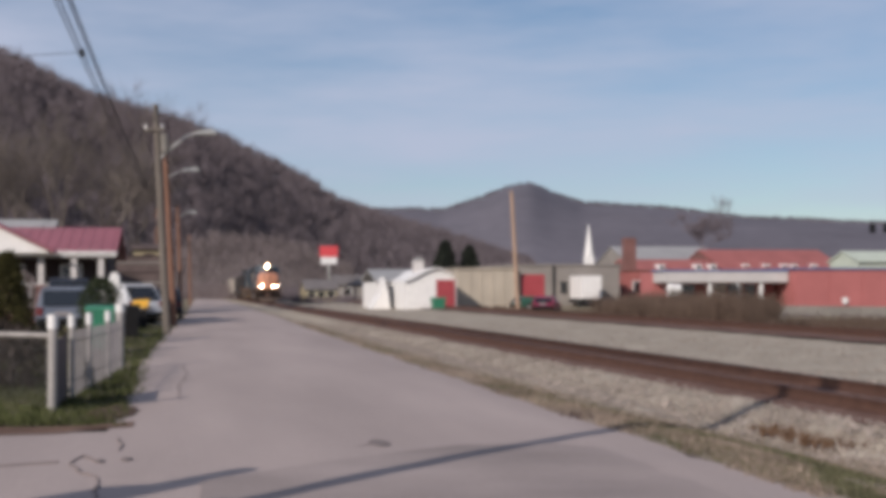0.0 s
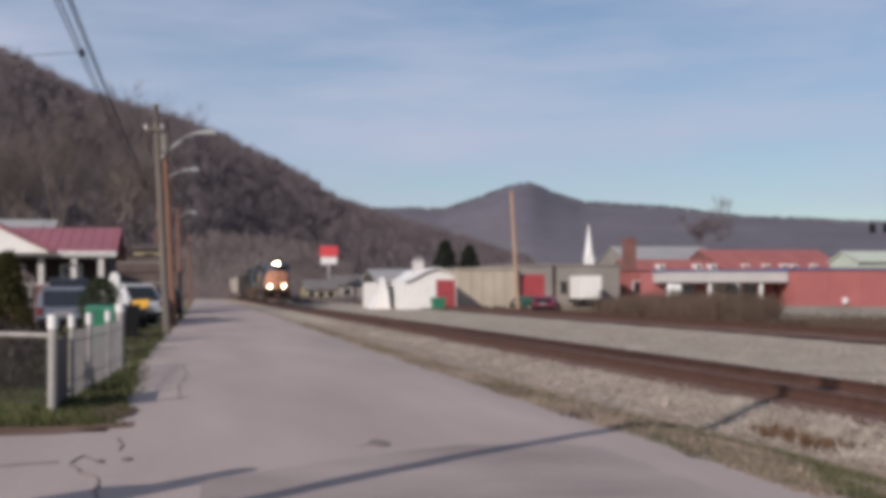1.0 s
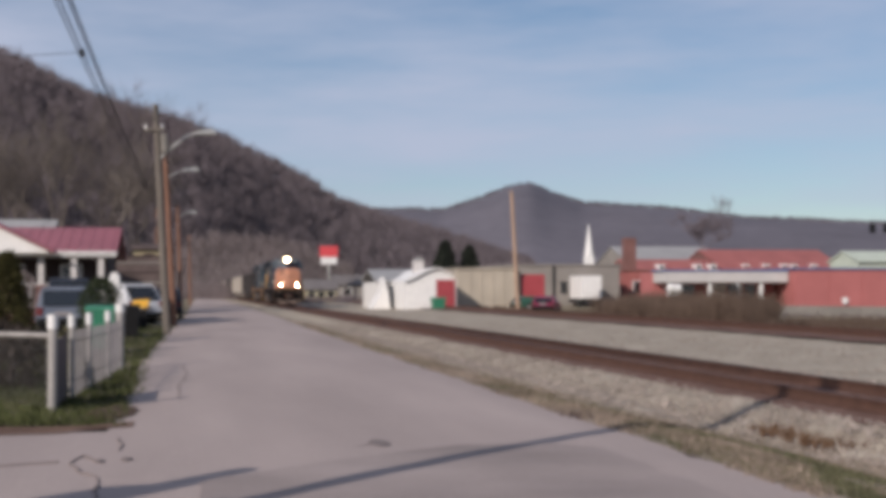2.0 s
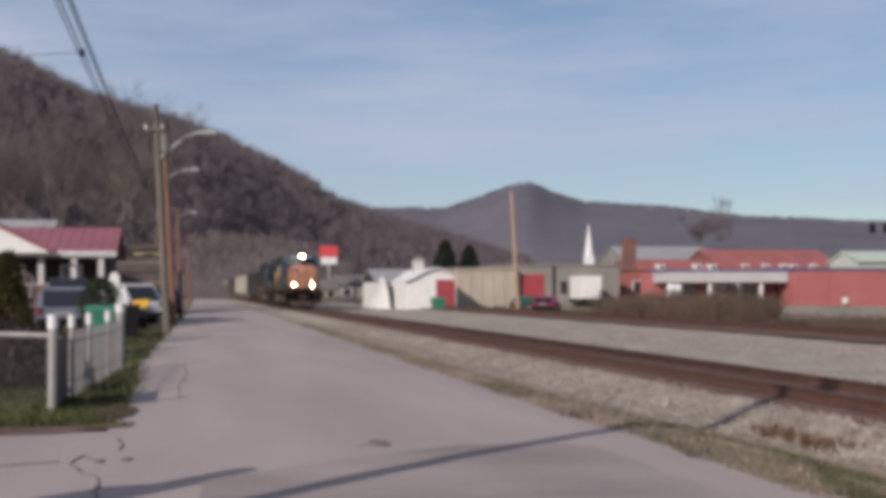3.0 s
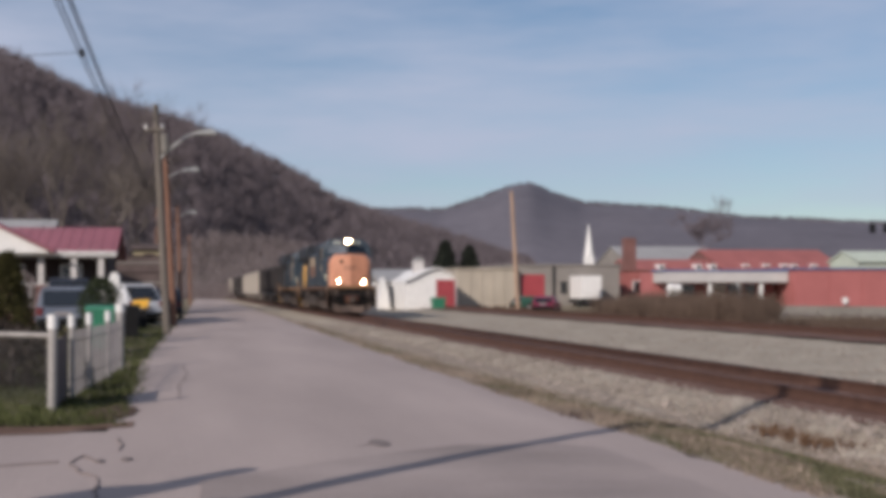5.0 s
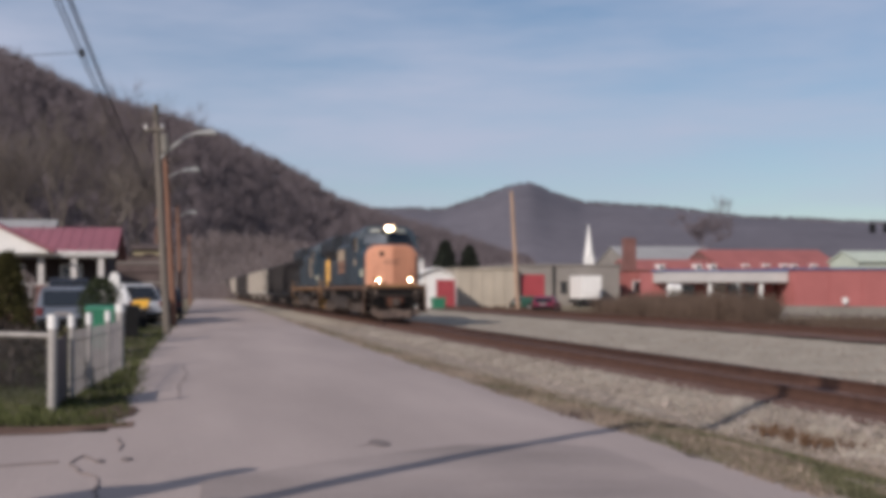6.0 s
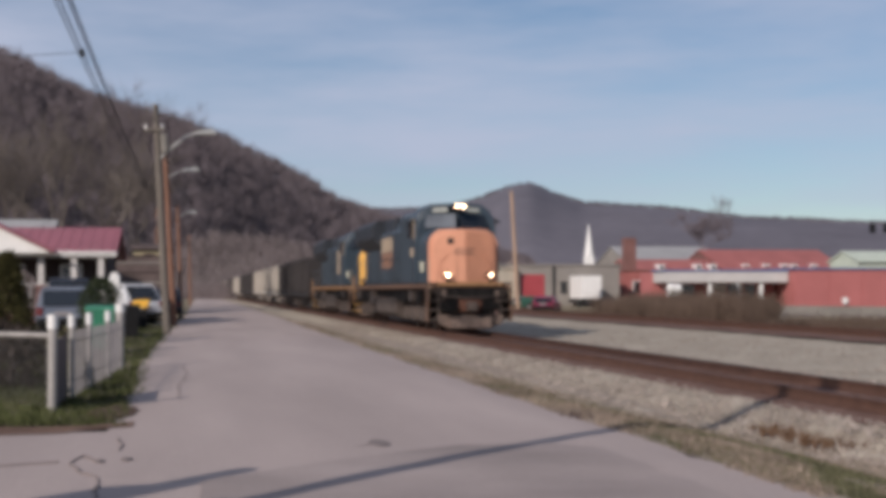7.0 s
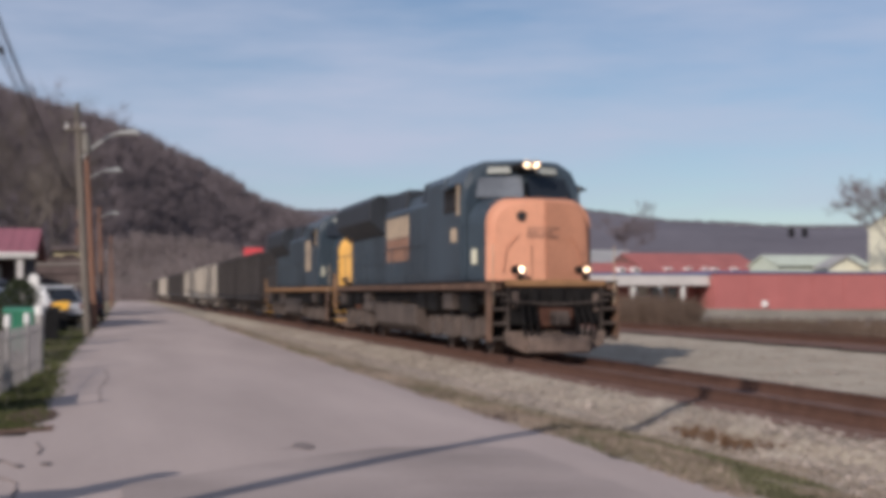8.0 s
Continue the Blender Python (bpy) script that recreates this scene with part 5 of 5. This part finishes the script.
    part("roof", prism([(-0.3, 4.7), (1.25, 5.0), (2.8, 4.7), (2.8, 4.8), (1.25, 5.12), (-0.3, 4.8)], "x", -2.3, 0.3), M_TERRACE, t)
    part("door", bx(-1.4, -0.6, -0.05, 0.01, 2.6, 4.4, 0.01), M_PORCH, t)


def build_yard():
    vehicle("parked_suv", "silver-white sport utility vehicle parked beside the lane", pose(-1.9, 61.3, 0.05, 0, 0, 33), M_CARSILVER, 4.4, 1.85, 1.9, boxy=-0.8)
    vehicle("parked_van", "blue-grey van parked in the front yard", pose(-4.1, 45, 0.12, 0, 0, -4), M_CARBLUE, 4.8, 1.75, 1.65, boxy=0.8, category="van")
    vehicle("parked_car", "dark car parked behind the van", pose(-4.5, 52, 0.5, 0, 0, 6), M_CARDARK, 4.6, 1.7, 1.65)
    vehicle("parked_car", "dark pickup parked far along the lane", pose(-1.3, 74, 0.0, 0, 0, 0), M_CARDARK, 5.0, 1.9, 1.75, boxy=0.5)
    wheelie_bin("green_bin", -2.3, 36, 1.05, 0.74, M_GREENBIN, M_GREENBIN, "green plastic wheeled bin with a closed lid")
    wheelie_bin("black_bin", -1.95, 45.5, 1.0, 0.62, M_BLACKBIN, M_BLACKBIN, "black plastic wheeled bin at the lane's edge")
    t = thing("yellow_toy_slide", "yellow-orange plastic toy on the lawn", "toy", pose(-2.02, 57.0, 0.06))
    part("slide", prism([(-0.35, 0.75), (0.35, 0.85), (0.4, 1.2), (-0.3, 1.15)], "y", -0.2, 0.25, bev=0.05), M_YELLOW, t)
    part("frame", bx(-0.28, 0.3, -0.1, 0.15, 0, 0.76, 0.03), M_BLACKBIN, t)
    b = thing("mailbox", "white mailbox on a white post", "mailbox", pose(-2.3, 42.6, 0.0))
    part("post", bx(-0.07, 0.07, -0.07, 0.07, -0.05, 1.7, 0.01), M_POST, b)
    part("box", prism([(-0.15, 1.7), (0.15, 1.7), (0.15, 2.06), (0.08, 2.2), (-0.08, 2.2), (-0.15, 2.06)], "y", -0.3, 0.3), M_WHITE, b)
    leafy("arborvitae", -4.0, 30.5, 2.3, 0.75, 5200, M_OLIVE, "olive-green arborvitae behind the fence", 5)
    leafy("arborvitae", -5.0, 31.5, 2.6, 0.8, 4200, M_OLIVE, "olive-green arborvitae behind the fence", 6)
    # shrubs added to fill the dark area behind the chain link
    for x, y in ((-2.75, 21.6), (-3.9, 22.4), (-5.1, 23.0), (-3.3, 23.4)):
        leafy("low_shrub", x, y, 0.95, 0.72, 1500, M_DARKSHRUB, "low dark shrub added behind the chain link fence", int(y * 10), 0.06, False)
    leafy("round_shrub", -2.65, 41, 1.9, 0.62, 3500, M_EVERG, "dark green rounded evergreen shrub", 7, 0.06, False)
    leafy("flowering_shrub", -6.6, 55, 2.2, 0.7, 1500, M_HYDRANGEA, "pale dried hydrangea shrub by the porch", 8, 0.05, False)
    # posts added out of view only for their shadows across the near lane
    g = thing("gate_post", "unseen post and board added to cast a shadow on the lane", "post", pose(-2.5, 8.75, 0.0))
    part("post", cyl((0, 0, -0.1), (0, 0, 2.2), 0.15, 0.13, 10), M_POLE, g)
    part("board", bx(-0.6, 0.3, -0.03, 0.03, 1.1, 1.75, 0.01), M_POLE, g)
    g = thing("gate_post", "second unseen post added to cast a shadow on the lane", "post", pose(-2.6, 7.2, 0.0))
    part("post", cyl((0, 0, -0.1), (0, 0, 2.1), 0.1, 0.09, 10), M_POLE, g)


build_poles()
build_fence()
build_house()
build_yard()
for i, (x, y, h, mt, lb) in enumerate(((-9.5, 105, 19, M_PALEBARK, "tall pale-barked sycamore, leafless"), (-5.9, 100, 17, M_PALEBARK, "tall pale-barked sycamore, leafless"), (-4.3, 104, 15, M_PALEBARK, "leaning pale-barked tree, leafless"),
                                    (-11, 112, 20, M_BARK, "tall leafless hardwood behind the house"), (-14, 118, 21, M_BARK, "tall leafless hardwood behind the house"), (-7.5, 120, 18, M_BARK, "tall leafless hardwood behind the house"),
                                    (-3.7, 130, 20.0, M_TWIG, "tall leafless hardwood on the slope"), (-2.0, 150, 9, M_TWIG, "small leafless hardwood beside the lane"), (-12.5, 98, 15, M_BARK, "leafless hardwood behind the house"))):
    bare_tree("bare_tree", x, y, h, 40 + i, mt, lb, 0.3 if mt is M_TWIG else 0.42, 6 if mt is M_TWIG else 5, 0.009 if mt is M_TWIG else 0.012, 4)


# ---- beyond the tracks: sheds, church, shops ----
def shed(name, label, x0, x1, y, depth, h, wall, roof, flat=True, base=-0.3, over=0.15, category="building"):
    """A low building, its front at y; a flat roof with a parapet, or a gable along x."""
    B = thing(name, label, category, pose(0, y, 0))
    part("wall", bx(x0, x1, 0, depth, base, h), wall, B)
    if flat:
        part("parapet", bx(x0 - over, x1 + over, -over, depth, h, h + 0.18, 0.02), roof, B)
    else:
        part("roof", prism([(-0.4, h - 0.05), (depth / 2, h + depth * 0.17), (depth + 0.4, h - 0.05), (depth + 0.4, h + 0.1), (depth / 2, h + depth * 0.17 + 0.17), (-0.4, h + 0.1)], "x", x0 - over, x1 + over), roof, B)
        part("gable_wall", prism([(0.02, h - 0.01), (depth - 0.02, h - 0.01), (depth / 2, h + depth * 0.17 - 0.03)], "x", x0 + 0.02, x1 - 0.02), wall, B)
    return B


def opening(B, name, x0, x1, z0, z1, material, frame_mat=None, proud=0.05, label=""):
    d = part(name, bx(x0, x1, -proud, 0.02, z0, z1), material, B, label)
    if frame_mat:
        for a, b, c, e in ((x0 - 0.1, x0, z0, z1 + 0.1), (x1, x1 + 0.1, z0, z1 + 0.1), (x0, x1, z1, z1 + 0.1)):
            part("frame", bx(a, b, -proud - 0.03, 0.02, c, e), frame_mat, d)
    return d


def slatted_door(B, x0, x1, z0, z1):
    d = part("roller_door", bx(x0, x1, -0.03, 0.02, z0, z1), M_REDDOOR, B, "faded red roller door")
    n = int((z1 - z0) / 0.45)
    for k in range(n):
        z = z0 + (z1 - z0) * k / n
        part("slat", bx(x0 + 0.02, x1 - 0.02, -0.05, -0.03, z + 0.03, z + (z1 - z0) / n - 0.02), M_REDDOOR, d)
    return d


def build_sheds():
    # white barn with a bowed roof and lean-to
    B = thing("white_barn", "white barn with a rounded roof and a red door", "barn", pose(0, 119, 0))
    arch = [(19.6, -0.3), (24.5, -0.3), (24.5, 2.35), (23.9, 3.0), (23.2, 3.4), (22.5, 3.55), (21.6, 3.3), (20.6, 2.75), (19.6, 2.35)]
    part("wall", prism(arch, "y", 0, 12), M_WHITE, B)
    top = arch[2:]
    part("roof", prism(top + [(x, z + 0.14) for x, z in top[::-1]], "y", -0.35, 12.3), M_WHITE, B)
    slatted_door(B, 22.6, 24.4, -0.3, 2.55)
    part("cupola", bx(21.2, 22.2, 4, 5, 3.0, 4.5, 0.03), M_FASCIA, B)
    part("cupola_roof", prism([(21.1, 4.5), (22.3, 4.5), (21.7, 4.75)], "y", 3.8, 5.2), M_ROOFG, B)
    S = thing("grey_roofed_shed", "open white shed with a grey roof, its front shade painted in", "shed", pose(0, 127, 0))
    # black back wall paints the shade inside the opening
    part("back_wall", bx(18.6, 21.0, 5.8, 6, -0.3, 2.5), M_DARK, S)
    part("roof", prism([(-0.3, 2.35), (5.5, 3.6), (11, 2.5), (11, 2.65), (5.5, 3.75), (-0.3, 2.5)], "x", 18.0, 23.4), M_ROOFG, S)
    # white front and lintel greyed in colour for their shading
    for a, b in ((18.2, 19.5), (20.5, 21.0)):
        part("wall", bx(a, b, 0, 0.2, -0.3, 2.4), M_FASCIA, S)
    part("lintel", bx(19.5, 20.5, 0, 0.2, 1.7, 2.35), M_ROOFG, S)
    part("side_wall", bx(18.2, 18.4, 0.2, 10.5, -0.3, 2.4), M_WHITE, S)
    T = thing("a_frame_shelter", "white steep-gabled little shelter", "shelter", pose(0, 124, 0))
    part("gable", prism([(17.2, -0.3), (19.1, -0.3), (18.85, 1.4), (18.45, 2.8), (18.1, 1.2), (17.5, 0.3)], "y", 0, 3.0), M_WHITE, T)
    d = wheelie_bin("green_dumpster", 22.3, 116.5, 1.1, 1.2, M_GREENBIN, M_GREENBIN, "dark green waste container beside the barn")
    # beige block building
    B = shed("beige_warehouse", "long beige concrete-block warehouse with a flat roof", 25.6, 31.5, 124, 22, 3.55, M_BEIGE, M_BEIGE)
    for k in range(6):
        part("pilaster", bx(25.7 + k * 1.12, 25.9 + k * 1.12, -0.06, 0.0, -0.3, 3.5, 0.01), M_BEIGE, B)
    B = shed("grey_workshop", "grey stucco workshop with a red roller door", 31.7, 42.5, 125, 18, 3.95, M_GREYW, M_GREYW)
    slatted_door(B, 32.3, 34.7, -0.2, 3.1)
    part("downpipe", cyl((35.6, -0.12, -0.3), (35.6, -0.12, 4.0), 0.12, seg=8), M_DARK, B)
    opening(B, "window", 36.3, 37.0, 1.2, 2.4, M_GLASS, M_GREYW)
    R = thing("box_trailer", "white box trailer parked against the workshop", "trailer", pose(38.0, 120, -0.25))
    part("box", bx(-1.0, 1.0, 0, 4.0, 0.95, 3.15, 0.04), M_WHITE, R)
    part("chassis", bx(-1.0, 1.0, 0.1, 4.4, 0.6, 0.95), M_BLACKBIN, R)
    for s in (-1, 1):
        part("wheel", cyl((s * 0.85, 1.0, 0.4), (s * 1.15, 1.0, 0.4), 0.4, seg=16), M_TYRE, R)
    vehicle("maroon_car", "maroon car parked behind the far track", pose(27.6, 100, -0.28, 0, 0, -25), M_CARMAROON, 4.0, 1.75, 1.35)
    vehicle("green_car", "green car parked by the warehouse", pose(28.4, 112, -0.28, 0, 0, -70), M_GREENCAR, 4.0, 1.7, 1.3)
    # church behind
    C = thing("church", "white church steeple above the roofs", "church", pose(78.6, 250, 0))
    part("tower", bx(-1.15, 1.15, -1.15, 1.15, 0, 6.6), M_WHITE, C)
    part("belfry", bx(-0.85, 0.85, -0.85, 0.85, 6.6, 8.2, 0.05), M_WHITE, C)
    part("spire", cyl((0, 0, 8.2), (0, 0, 14.6), 0.95, 0.05, 8), M_WHITE, C)
    part("nave", prism([(-5, 0), (5, 0), (5, 3.5), (0, 5.6), (-5, 3.5)], "y", 1.2, 16), M_BRICK, C)
    # red sign on a pole
    G = thing("roadside_sign", "red and white sign board on a tall pole", "sign", pose(21.2, 200, 0))
    part("pole", cyl((0, 0.2, 0), (0, 0.2, 7), 0.15, seg=8), M_GALV, G)
    part("red_panel", bx(-1.4, 1.4, 0, 0.3, 6.7, 8.4, 0.05), M_SIGNRED, G)
    part("white_panel", bx(-1.25, 1.25, 0.02, 0.28, 5.6, 6.7, 0.05), M_WHITE, G)
    B = shed("low_shop", "low cream shop with a grey roof", 16.8, 21.6, 192, 8, 1.7, M_TANWALL, M_ROOFD, False)
    for x in (17.3, 18.7, 20.1):
        opening(B, "window", x, x + 1.0, 0.6, 1.4, M_GLASS, M_CREAM)
    B = shed("low_house", "low grey house beyond the far track", 22.6, 27.5, 205, 9, 2.4, M_GREYW, M_ROOFD, False)
    opening(B, "window", 24, 25.2, 0.9, 1.9, M_GLASS, M_WHITE)


def build_shops():
    # brick and red-roofed row
    B = shed("brick_shop", "red brick shop with a chimney", 45.5, 50.5, 132, 14, 3.5, M_ROWROOF, M_BRICK)
    part("chimney", bx(47.6, 48.9, 6, 7.2, 3.5, 7.3, 0.03), M_BRICK, B)
    opening(B, "window", 46.4, 47.4, 1.2, 2.4, M_GLASS, M_WHITE)
    B = shed("grey_roofed_hall", "large hall with a pale grey metal roof", 60, 74, 172, 16, 4.9, M_GREYW, M_ROOFG, False)
    B = shed("red_roofed_row", "long low row with a red roof and small white dormers", 64.3, 80.5, 150, 15, 3.9, M_BRICK, M_ROWROOF, False)
    low = shed("low_red_roofed_row", "lower end of the red-roofed row with small dormers", 52.5, 64.0, 150, 9, 3.6, M_BRICK, M_ROWROOF, False)
    for x in (56.5, 61.3, 63.2, 67.5, 70.2, 72.6, 73.9, 76.6):
        d = part("dormer", bx(x - 0.42, x + 0.42, 0.4, 1.8, 3.9, 4.6, 0.02), M_WHITE, B if x > 64 else low, "white dormer")
        part("pane", bx(x - 0.26, x + 0.26, 0.37, 0.4, 4.05, 4.45), M_GLASS, d)
    # canopy shop and red wall
    B = thing("canopy_shop", "red painted shop with a long white canopy", "shop", pose(0, 105, 0))
    part("wall", bx(39.5, 51.0, 2.8, 5.5, -0.3, 3.1), M_REDWALL, B)
    part("canopy", bx(39.7, 51.0, 0, 3.0, 2.15, 3.05, 0.03), M_FASCIA, B, "pale canopy fascia")
    part("canopy_edge", bx(39.6, 51.05, -0.05, 3.1, 3.05, 3.25, 0.02), M_BLUETRIM, B, "blue roof edge")
    for x in (43.9, 48.6, 40.2, 46.4):
        part("canopy_post", bx(x - 0.14, x + 0.14, 0.2, 0.45, -0.3, 2.15, 0.01), M_WHITE, B)
    for x0, x1, m in ((41.2, 42.4, M_GLASS), (45.4, 46.3, M_DARK), (47.0, 47.9, M_GLASS)):
        opening(part("front", bx(x0 - 0.15, x1 + 0.15, 2.76, 2.8, 0, 2.05), M_WHITE, B), "pane", x0, x1, 0.2, 1.95, m)
    B2 = shed("red_block_building", "long red painted block building with a flat blue-edged roof", 51.1, 76, 104, 20, 3.2, M_REDWALL, M_BLUETRIM)
    for k in range(8):
        part("wall_panel", bx(51.25 + k * 3.1, 54.2 + k * 3.1, -0.05, 0.0, -0.2, 3.12, 0.01), M_REDWALL, B2)
    sdish = thing("satellite_dish", "white satellite dish on the red wall", "satellite dish", pose(55.6, 103.8, 0.55))
    part("dish", cyl((0, -0.1, 0), (0, 0.0, 0), 0.3, 0.19, 18), M_WHITE, sdish)
    part("bracket", cyl((0, 0, 0), (0, 0.25, -0.1), 0.05, seg=6), M_GALV, sdish)
    lamp = thing("propane_tank", "white round tank beside the canopy", "tank", pose(39.8, 103, 0.0))
    bm = cyl((-0.45, 0, 1.65), (0.45, 0, 1.65), 0.36, seg=16)
    bm = cyl((-0.62, 0, 1.65), (-0.45, 0, 1.65), 0.2, 0.36, 16, bm)
    bm = cyl((0.45, 0, 1.65), (0.62, 0, 1.65), 0.36, 0.2, 16, bm)
    part("tank", bm, M_WHITE, lamp, smooth=False)
    part("stand", bx(-0.4, 0.4, -0.15, 0.15, -0.05, 1.32), M_GALV, lamp)
    B = shed("pale_green_house", "pale green house with a low gable", 69.0, 80, 126, 6, 4.4, M_PALEGREEN, M_PALEGREEN, False)
    B = thing("cream_gabled_house", "cream house with a gable facing the tracks", "house", pose(73.4, 123, 0))
    part("wall", prism([(0, 0), (4, 0), (4, 4.1), (2, 5.2), (0, 4.1)], "y", 0, 2.6), M_CREAM, B)
    part("roof", prism([(-0.4, 3.98), (2, 5.25), (4.4, 3.98), (4.4, 4.13), (2, 5.42), (-0.4, 4.13)], "y", -0.3, 2.6), M_ROOFG, B)
    B = shed("tall_cream_house", "tall cream house beside a bare tree", 77.6, 90, 112, 10, 8.3, M_CREAM, M_ROOFG, False)
    for z in (4.6, 6.7):
        opening(B, "window", 80, 81, z - 0.6, z + 0.6, M_GLASS, M_WHITE)
    # retaining wall and brush along the far track
    W = thing("retaining_wall", "weathered grey concrete retaining wall", "wall", pose(0, 0, 0))
    part("wall", prism([(33.2, 93), (33.6, 93), (44.5, 60), (44.1, 60)], "z", -0.4, 0.5), M_CONC, W)
    for k in range(10):
        y = 92 - 3.3 * k
        x = 33.2 + (93 - y) * 10.9 / 33
        part("panel", prism([(x - 0.05, y), (x, y), (x + 0.95, y - 2.9), (x + 0.9, y - 2.9)], "z", -0.3, 0.45), M_CONC, W)


def build_signals():
    S = thing("signal_mast", "pair of dark traffic signals on a mast arm", "traffic signal", pose(0, 118, 0))
    part("pole", cyl((77.5, 0, 0), (77.5, 0, 8.6), 0.14, 0.1, 10), M_GALV, S)
    part("mast_arm", tube([(77.5, 0, 8.2), (70, 0, 8.3), (64.8, 0, 8.2)], 0.04, 8), M_GALV, S)
    for x in (66.3, 67.8):
        h = part("signal_head", bx(x - 0.25, x + 0.25, -0.2, 0.2, 7.05, 8.0, 0.08), M_BLACKBIN, S)
        for k in range(3):
            part("visor", cyl((x, -0.4, 7.2 + 0.33 * k), (x, -0.2, 7.2 + 0.33 * k), 0.14, seg=10), M_BLACKBIN, h)


build_sheds()
build_signals()
build_shops()
brush("far_brush", 2800, 26.5, 34, 58, 84, 2.3, "tangle of brown leafless brush beside the far track", 31, slope=0.475)
brush("low_brush", 2200, 26.8, 40, 38, 62, 0.75, "low brown weeds beside the far track", 32)
brush("track_weeds", 700, 26.8, 30, 80, 140, 0.5, "low brown weeds before the sheds", 33)
brush("lane_end_brush", 500, -6, 14, 240, 330, 6.0, "grey leafless scrub at the end of the lane", 34, M_SCRUB, 0.05)
brush("shop_scrub", 130, 14.5, 25, 178, 190, 1.8, "low leafless scrub before the shop", 39, M_TWIG, 0.03)
brush("barn_brush", 300, 14, 26, 215, 300, 4.0, "leafless scrub behind the sheds", 35, M_TWIG, 0.05)
bare_tree("bare_tree", 69.4, 168, 15.0, 61, M_TWIG, "leafless hardwood behind the red roofs", 0.36, 6, 0.006, 4)
bare_tree("bare_tree", 71.6, 109, 18.5, 62, M_SCRUB, "grey leafless hardwood beside the cream house", 0.4, 6, 0.008, 4)
bare_tree("bare_tree", 22.0, 184, 7.5, 63, M_BARK, "small leafless tree beside the sign", 0.5, 6, 0.014, 3)
leafy("conifer", 35.5, 180, 8.2, 2.7, 5200, M_CONIFER, "dark green conifer behind the warehouse", 51, 0.28, True, "tree")
leafy("conifer", 39.4, 182, 7.6, 2.4, 5200, M_CONIFER, "dark green conifer behind the warehouse", 52, 0.28, True, "tree")
brush("wall_weeds", 500, 33.5, 46, 56, 92, 0.7, "grey dead weeds along the retaining wall", 38, M_SCRUB, 0.012, -0.2)
brush("rust_weeds", 240, 7.15, 7.9, 13.9, 16.0, 0.2, "rust-brown dead weeds at the foot of the ballast", 36, M_RUSTWEED, 0.006, -0.26)
brush("edge_tuft", 14, 4.7, 5.05, 15.7, 16.2, 0.14, "dark weed tuft at the edge of the lane", 37, M_TERRACE, 0.008, -0.04)
rock = thing("limestone_block", "pale limestone block on the ballast slope", "rock", pose(7.35, 19.4, -0.26, 4, 8, 30))
part("block", prism([(-0.1, 0), (0.085, 0), (0.1, 0.06), (0.04, 0.13), (-0.07, 0.12)], "y", -0.07, 0.07, bev=0.03), M_STONE, rock)
# sleepers last
build_ties(near_track, TX, ZR, M_TIE)
build_ties(far_track, 24.0, 0.1, M_TIE)
motions()
